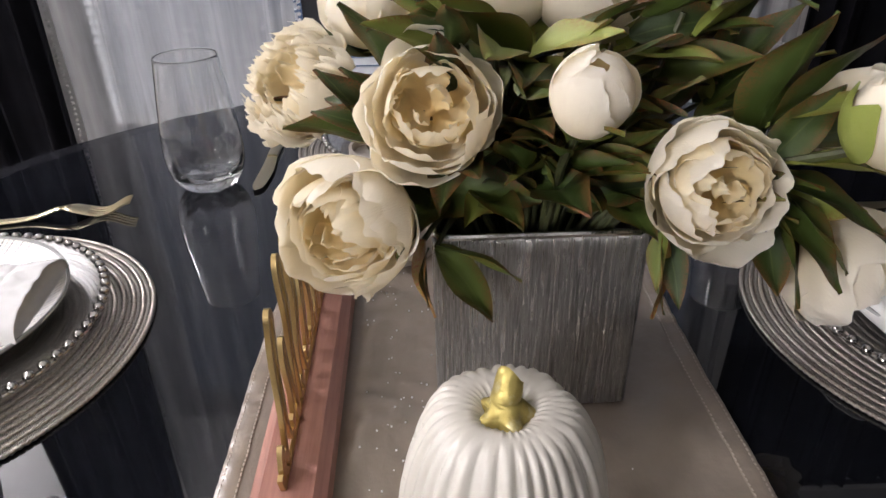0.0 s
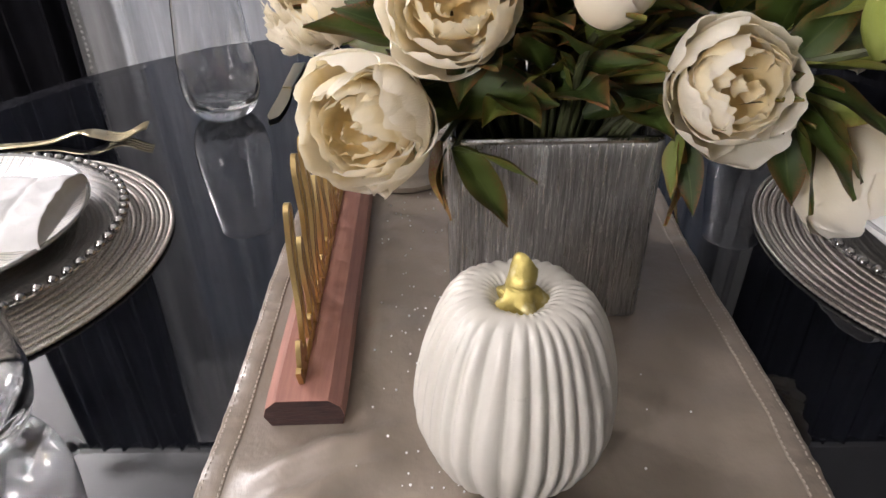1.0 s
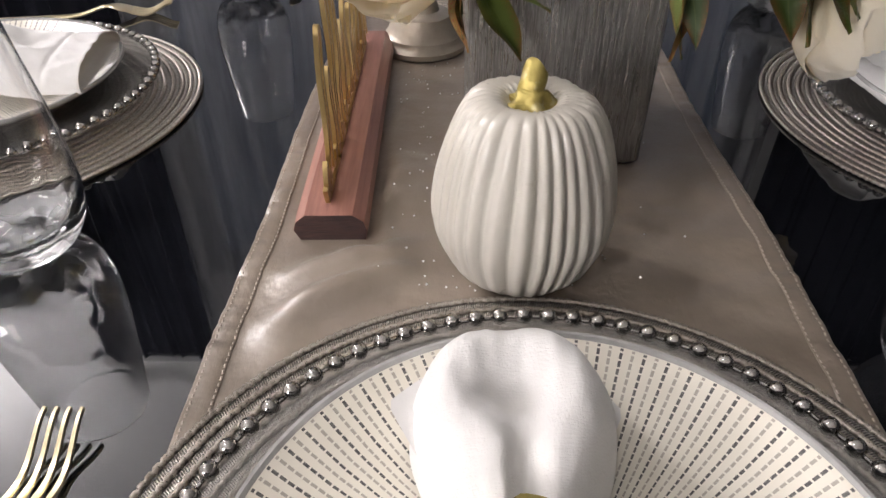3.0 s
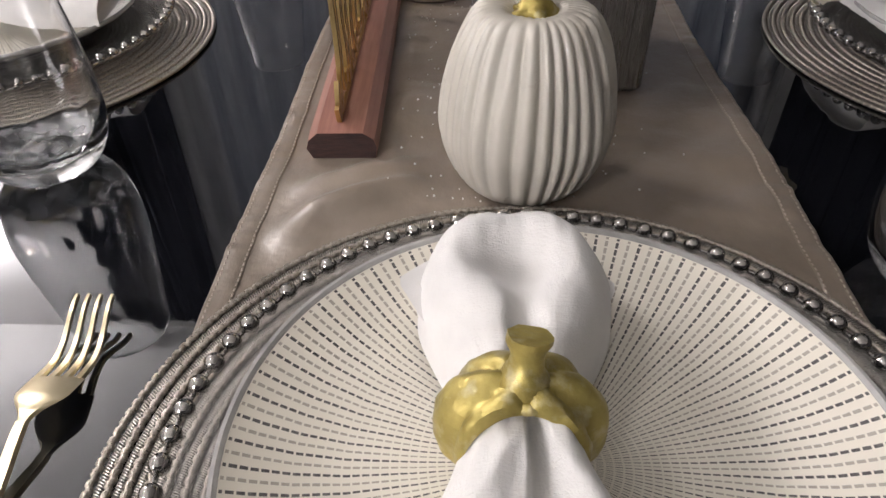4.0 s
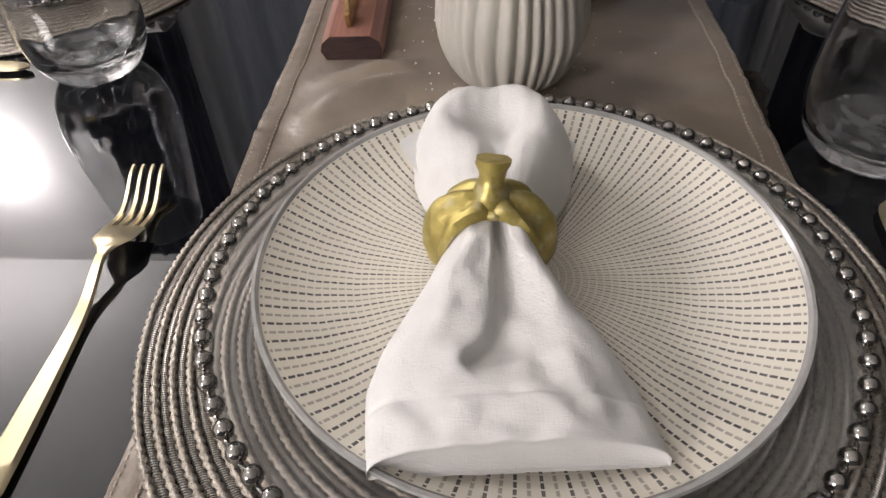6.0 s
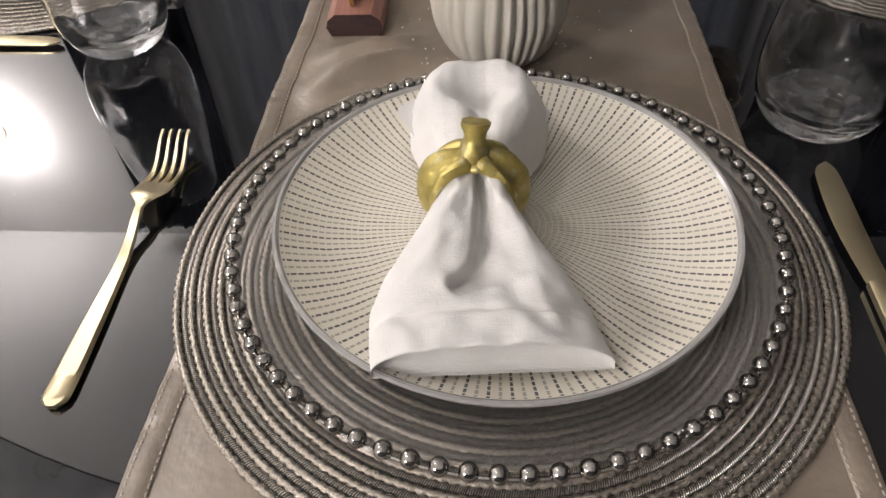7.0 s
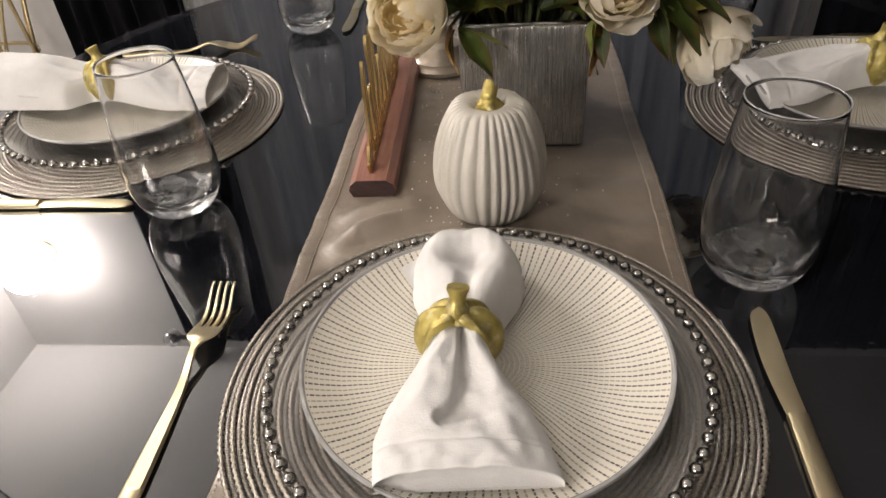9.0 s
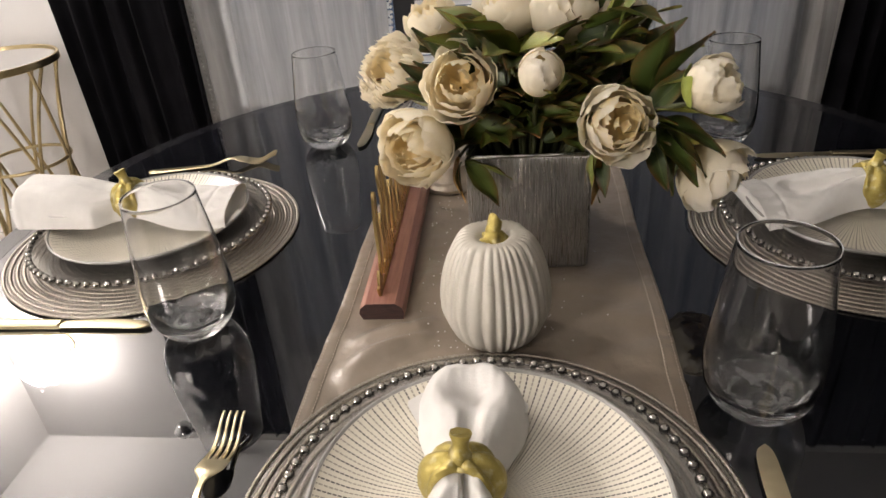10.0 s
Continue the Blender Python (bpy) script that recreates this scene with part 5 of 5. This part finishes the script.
def peony(centre, way, R, style, seed, label, leaves=6, sepals=3, cover=48):
    """One stem with its bloom; the bloom's centre and the way that it faces."""
    rnd = random.Random(seed)
    c, d = Vector(centre), Vector(way).normalized()
    foot = Vector((VX + rnd.uniform(-0.04, 0.04), VY + rnd.uniform(-0.04, 0.04), T + 0.012))
    p = thing("peony", label, "flower", Matrix.Translation(foot), "peonies in the vase")
    neck = c - d * R * 0.92
    lip = Vector((VX + max(-0.05, min(0.05, (c.x - VX) * 0.5)), VY + max(-0.05, min(0.05, (c.y - VY) * 0.5)), T + 0.145))
    path = smooth_path([foot, (foot + lip) / 2, lip, lip.lerp(neck, 0.55) + Vector((0, 0, 0.012)) - d * 0.01, neck], 6)
    path = [q - foot for q in path]
    part("stem", tube(path, 0.0026, 7), STEM, p, "dark green stem")
    q = Matrix.Translation(c - foot) @ frame_of(d)
    if style == "open":
        layers = (("guard", 5, 1.02, 3), ("outer", 5, 0.97, -1), ("outer", 4, 0.88, -5), ("mid", 4, 0.78, -4), ("mid", 4, 0.66, -2), ("inner", 3, 0.54, 2), ("core", 3, 0.42, 4), ("core", 2, 0.28, 0))
    elif style == "half":
        layers = (("guard", 4, 1.02, -1), ("outer", 5, 0.98, -6), ("outer", 4, 0.90, -9), ("mid", 4, 0.80, -8), ("mid", 4, 0.69, -5), ("inner", 3, 0.57, -2), ("core", 3, 0.45, 2), ("core", 2, 0.30, 0))
    elif style == "fringed":
        layers = (("guard", 5, 0.98, -4), ("outer", 5, 0.95, -6), ("fringe", 14, 0.97, 4), ("fringe", 13, 0.90, 0), ("fringe", 12, 0.80, -3), ("mid", 5, 0.68, 0), ("inner", 4, 0.56, 4), ("core", 4, 0.38, 5))
    else:
        layers = (("bud", 3, 1.02, -2), ("bud", 3, 0.97, -3), ("bud_tip", 4, 0.92, 0))
    for n, (kind, count, size, tilt) in enumerate(layers):
        a0 = rnd.uniform(0, 360)
        for k in range(count):
            s = R * size * rnd.uniform(0.93, 1.06)
            lean = tilt + rnd.uniform(-6, 6)
            part("petal", PETALS[kind][rnd.randrange(4)], None, p,
                 m=q @ pose(0, 0, 0, 0, 0, a0 + 360 * k / count + rnd.uniform(-10, 10)) @ Matrix.Translation((0, 0, -0.92 * R)) @ pose(0, 0, 0, 0, lean, rnd.uniform(-8, 8)) @ Matrix.Translation((0, 0, 0.92 * R * (1.0 + 0.36 * (1 - min(1, size))))) @ Matrix.Diagonal((s, s, s * rnd.uniform(0.95, 1.08), 1)))
    for k in range(sepals):
        a = rnd.uniform(0, 360)
        bm = bmesh.new()
        rows = []
        for j in range(7):
            v = j / 6
            row = []
            for i in range(5):
                u = i / 2 - 1
                phi, th = radians(cover) * v, u * 0.5 * math.sin(math.pi * min(1, 0.12 + 0.85 * v))
                row.append(bm.verts.new(Vector((math.sin(phi) * math.cos(th), math.sin(th), -math.cos(phi) * math.cos(th))) * 1.06))
            rows.append(row)
        grid_faces(bm, rows)
        part("sepal", bm, SEPAL, p, m=q @ pose(0, 0, 0, 0, 0, a) @ Matrix.Diagonal((R, R, R, 1)))
    for k in range(leaves):
        t = 0.55 + 0.42 * (k + rnd.random()) / max(1, leaves)
        at = path[int(t * (len(path) - 1))]
        out = Vector((c.x - VX, c.y - VY, 0)) + Vector((rnd.gauss(0, 0.09), rnd.gauss(0, 0.09), abs(rnd.gauss(0.03, 0.06))))
        leaf_at(p, at, out, rnd.uniform(0.055, 0.085), rnd.uniform(-50, 50), rnd.randrange(6))
    return p


def sprig(at, leaves, label, rust=0):
    """A leafy sprig that stands in the vase: a thin stem and leaves set by hand (offset, way, length, turn); rust: the first leaf has turned."""
    foot = Vector((VX, VY, T + 0.012))
    p = thing("leaf_sprig", label, "foliage", Matrix.Translation(foot), "leaf sprigs in the vase")
    a = Vector(at) - foot
    lip = Vector((max(-0.055, min(0.055, a.x * 0.7)), max(-0.055, min(0.055, a.y * 0.7)), 0.14))
    part("stem", tube(smooth_path([(0, 0, 0), lip * 0.6, lip, (lip + a) / 2 + Vector((0, 0, 0.008)), a], 5), 0.0018, 6), STEM, p)
    for n, (off, way, size, spin) in enumerate(leaves):
        leaf_at(p, a + Vector(off), way, size, spin, rust if n == 0 and rust else (n + int(100 * abs(at[0]))) % 6)
    return p


def bouquet():
    side = "cream silk peony with ruffled petals in the silver vase"
    peony((-0.121, -0.038, 0.960), (-0.52, -0.55, 0.56), 0.037, "fringed", 1, "cream silk peony with fringed ragged petals in the vase", 5)
    peony((-0.027, -0.172, 0.984), (-0.10, -0.85, 0.42), 0.0335, "open", 2, "wide open cream silk peony with golden heart", 6)
    peony((-0.077, -0.176, 0.918), (-0.35, -0.90, 0.12), 0.0400, "half", 3, "cream silk peony drooping over the word sign", 5)
    peony((0.051, -0.200, 0.998), (0.10, -0.45, 0.85), 0.0215, "bud", 4, "small closed white peony bud with green sepals", 5, 4)
    peony((0.126, -0.186, 0.941), (0.12, -0.93, 0.30), 0.0355, "open", 5, "wide open blush cream silk peony above the vase rim", 6)
    peony((0.234, -0.150, 0.862), (0.55, -0.45, -0.50), 0.0385, "open", 6, "cream silk peony hanging low over a placemat", 7)
    peony((0.210, -0.198, 0.980), (0.62, -0.20, 0.60), 0.0285, "half", 7, "half open cream peony with pale green sepals", 4, 6, 78)
    peony((0.228, -0.130, 0.960), (0.8, -0.2, 0.0), 0.029, "half", 8, "small cream peony at the end of its stem", 3, 3)
    peony((0.080, -0.060, 1.030), (0.05, -0.30, 0.95), 0.042, "half", 9, side, 6)
    peony((-0.077, 0.030, 1.003), (-0.35, -0.25, 0.9), 0.034, "half", 10, side, 5)
    peony((0.141, -0.060, 1.014), (0.45, -0.25, 0.85), 0.028, "bud", 11, "small closed white peony bud with green sepals", 6, 4)
    peony((0.022, -0.050, 1.030), (-0.2, -0.3, 0.9), 0.034, "half", 12, side, 6)
    peony((-0.02, 0.05, 0.985), (-0.5, 0.6, 0.5), 0.036, "half", 13, side, 5)
    peony((0.11, 0.05, 0.985), (0.4, 0.7, 0.5), 0.040, "open", 14, side, 5)
    peony((0.035, -0.02, 1.075), (0, -0.1, 1), 0.040, "half", 15, side, 5)
    # leaves that hang over the vase's front
    sprig((-0.027, -0.168, 0.898), [((0, 0, 0), (0.62, -0.30, -0.70), 0.064, 20), ((0, 0, 0), (0.97, -0.30, -0.16), 0.056, -25), ((-0.004, 0, 0), (-0.22, -0.30, -0.9), 0.038, 60)], "dark green leaf sprig hanging over the vase rim")
    sprig((0.112, -0.16, 0.895), [((0, 0, 0), (-0.12, -0.3, -0.9), 0.05, 70), ((0, 0, 0.005), (0.1, -0.5, -0.5), 0.05, 20)], "green and rust leaf sprig at the vase corner")
    sprig((0.165, -0.165, 0.925), [((0, 0, 0), (0.6, -0.45, -0.5), 0.075, 10), ((0, 0, 0.004), (0.35, -0.5, -0.75), 0.075, -25), ((0.006, 0, 0.01), (0.9, -0.3, -0.25), 0.075, 15), ((0.01, 0, 0.02), (0.9, -0.35, 0.1), 0.07, -10), ((0, 0, -0.01), (0.2, -0.4, -0.85), 0.06, 30), ((0.01, 0, 0), (0.75, -0.2, -0.65), 0.07, 0)], "dark green peony leaves spread beside the blooms")
    sprig((0.150, -0.085, 0.955), [((0, 0, 0), (0.15, -0.2, 0.95), 0.085, 5), ((0, 0, 0), (0.5, -0.1, 0.85), 0.085, 30), ((0.005, 0, 0), (0.75, -0.2, 0.6), 0.08, -20), ((0, 0, 0), (-0.3, -0.3, 0.9), 0.07, -30), ((0, 0, 0), (0.9, -0.3, 0.2), 0.06, 40)], "tall green leaf sprig behind the blooms")
    sprig((0.160, -0.150, 0.955), [((0, 0, 0), (0.05, -0.25, 0.95), 0.088, 5), ((0.008, 0, 0.004), (0.40, -0.25, 0.85), 0.085, -20), ((0.012, 0, -0.004), (0.95, -0.15, 0.32), 0.075, 35), ((0.004, 0, 0.006), (0.7, -0.4, 0.5), 0.07, 10)], "broad green leaf sprig beside the open blooms")
    sprig((-0.034, -0.165, 0.902), [((0, 0, 0), (-0.10, -0.28, -0.95), 0.052, 50)], "leaf turned red and yellow at the vase corner", 6)
    sprig((0.108, -0.168, 0.902), [((0, 0, 0), (0.06, -0.30, -0.95), 0.056, -40), ((0, 0, 0.004), (-0.2, -0.35, -0.8), 0.04, 30)], "leaf turned rust and green hanging by the vase", 7)
    rnd = random.Random(77)
    for k in range(26):
        a = 2 * math.pi * k / 26 + rnd.uniform(-0.1, 0.1)
        rr = rnd.uniform(0.02, 0.075)
        at = (VX + rr * math.cos(a) * 1.3, VY + rr * math.sin(a), T + rnd.uniform(0.165, 0.27))
        ls = []
        for q in range(7):
            b = a + rnd.gauss(0, 0.7)
            ls.append(((rnd.gauss(0, 0.008), rnd.gauss(0, 0.008), rnd.gauss(0, 0.012)), (math.cos(b), math.sin(b), 0.15 + abs(rnd.gauss(0.45, 0.5))), rnd.uniform(0.045, 0.08), rnd.uniform(-60, 60)))
        sprig(at, ls, "dark green peony leaf sprig in the vase")
    # low leaves that close the gaps over the vase's mouth
    for k in range(14):
        a = 2 * math.pi * k / 14 + rnd.uniform(-0.15, 0.15)
        at = (VX + 0.052 * math.cos(a), VY + 0.052 * math.sin(a), T + rnd.uniform(0.155, 0.185))
        ls = []
        for q in range(6):
            b = a + rnd.gauss(0, 0.9)
            ls.append(((rnd.gauss(0, 0.01), rnd.gauss(0, 0.01), rnd.uniform(0, 0.02)), (math.cos(b), math.sin(b), rnd.uniform(0.0, 1.1)), rnd.uniform(0.035, 0.06), rnd.uniform(-60, 60)))
        sprig(at, ls, "short dark green leaf sprig over the vase mouth")


room()
window()
curtains()
wall_lamp()
floor_lamp()
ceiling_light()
side_table()
dining_table()
table_runner()
settings()
pumpkin()
script_sign()
candle_holder()
vase()
bouquet()
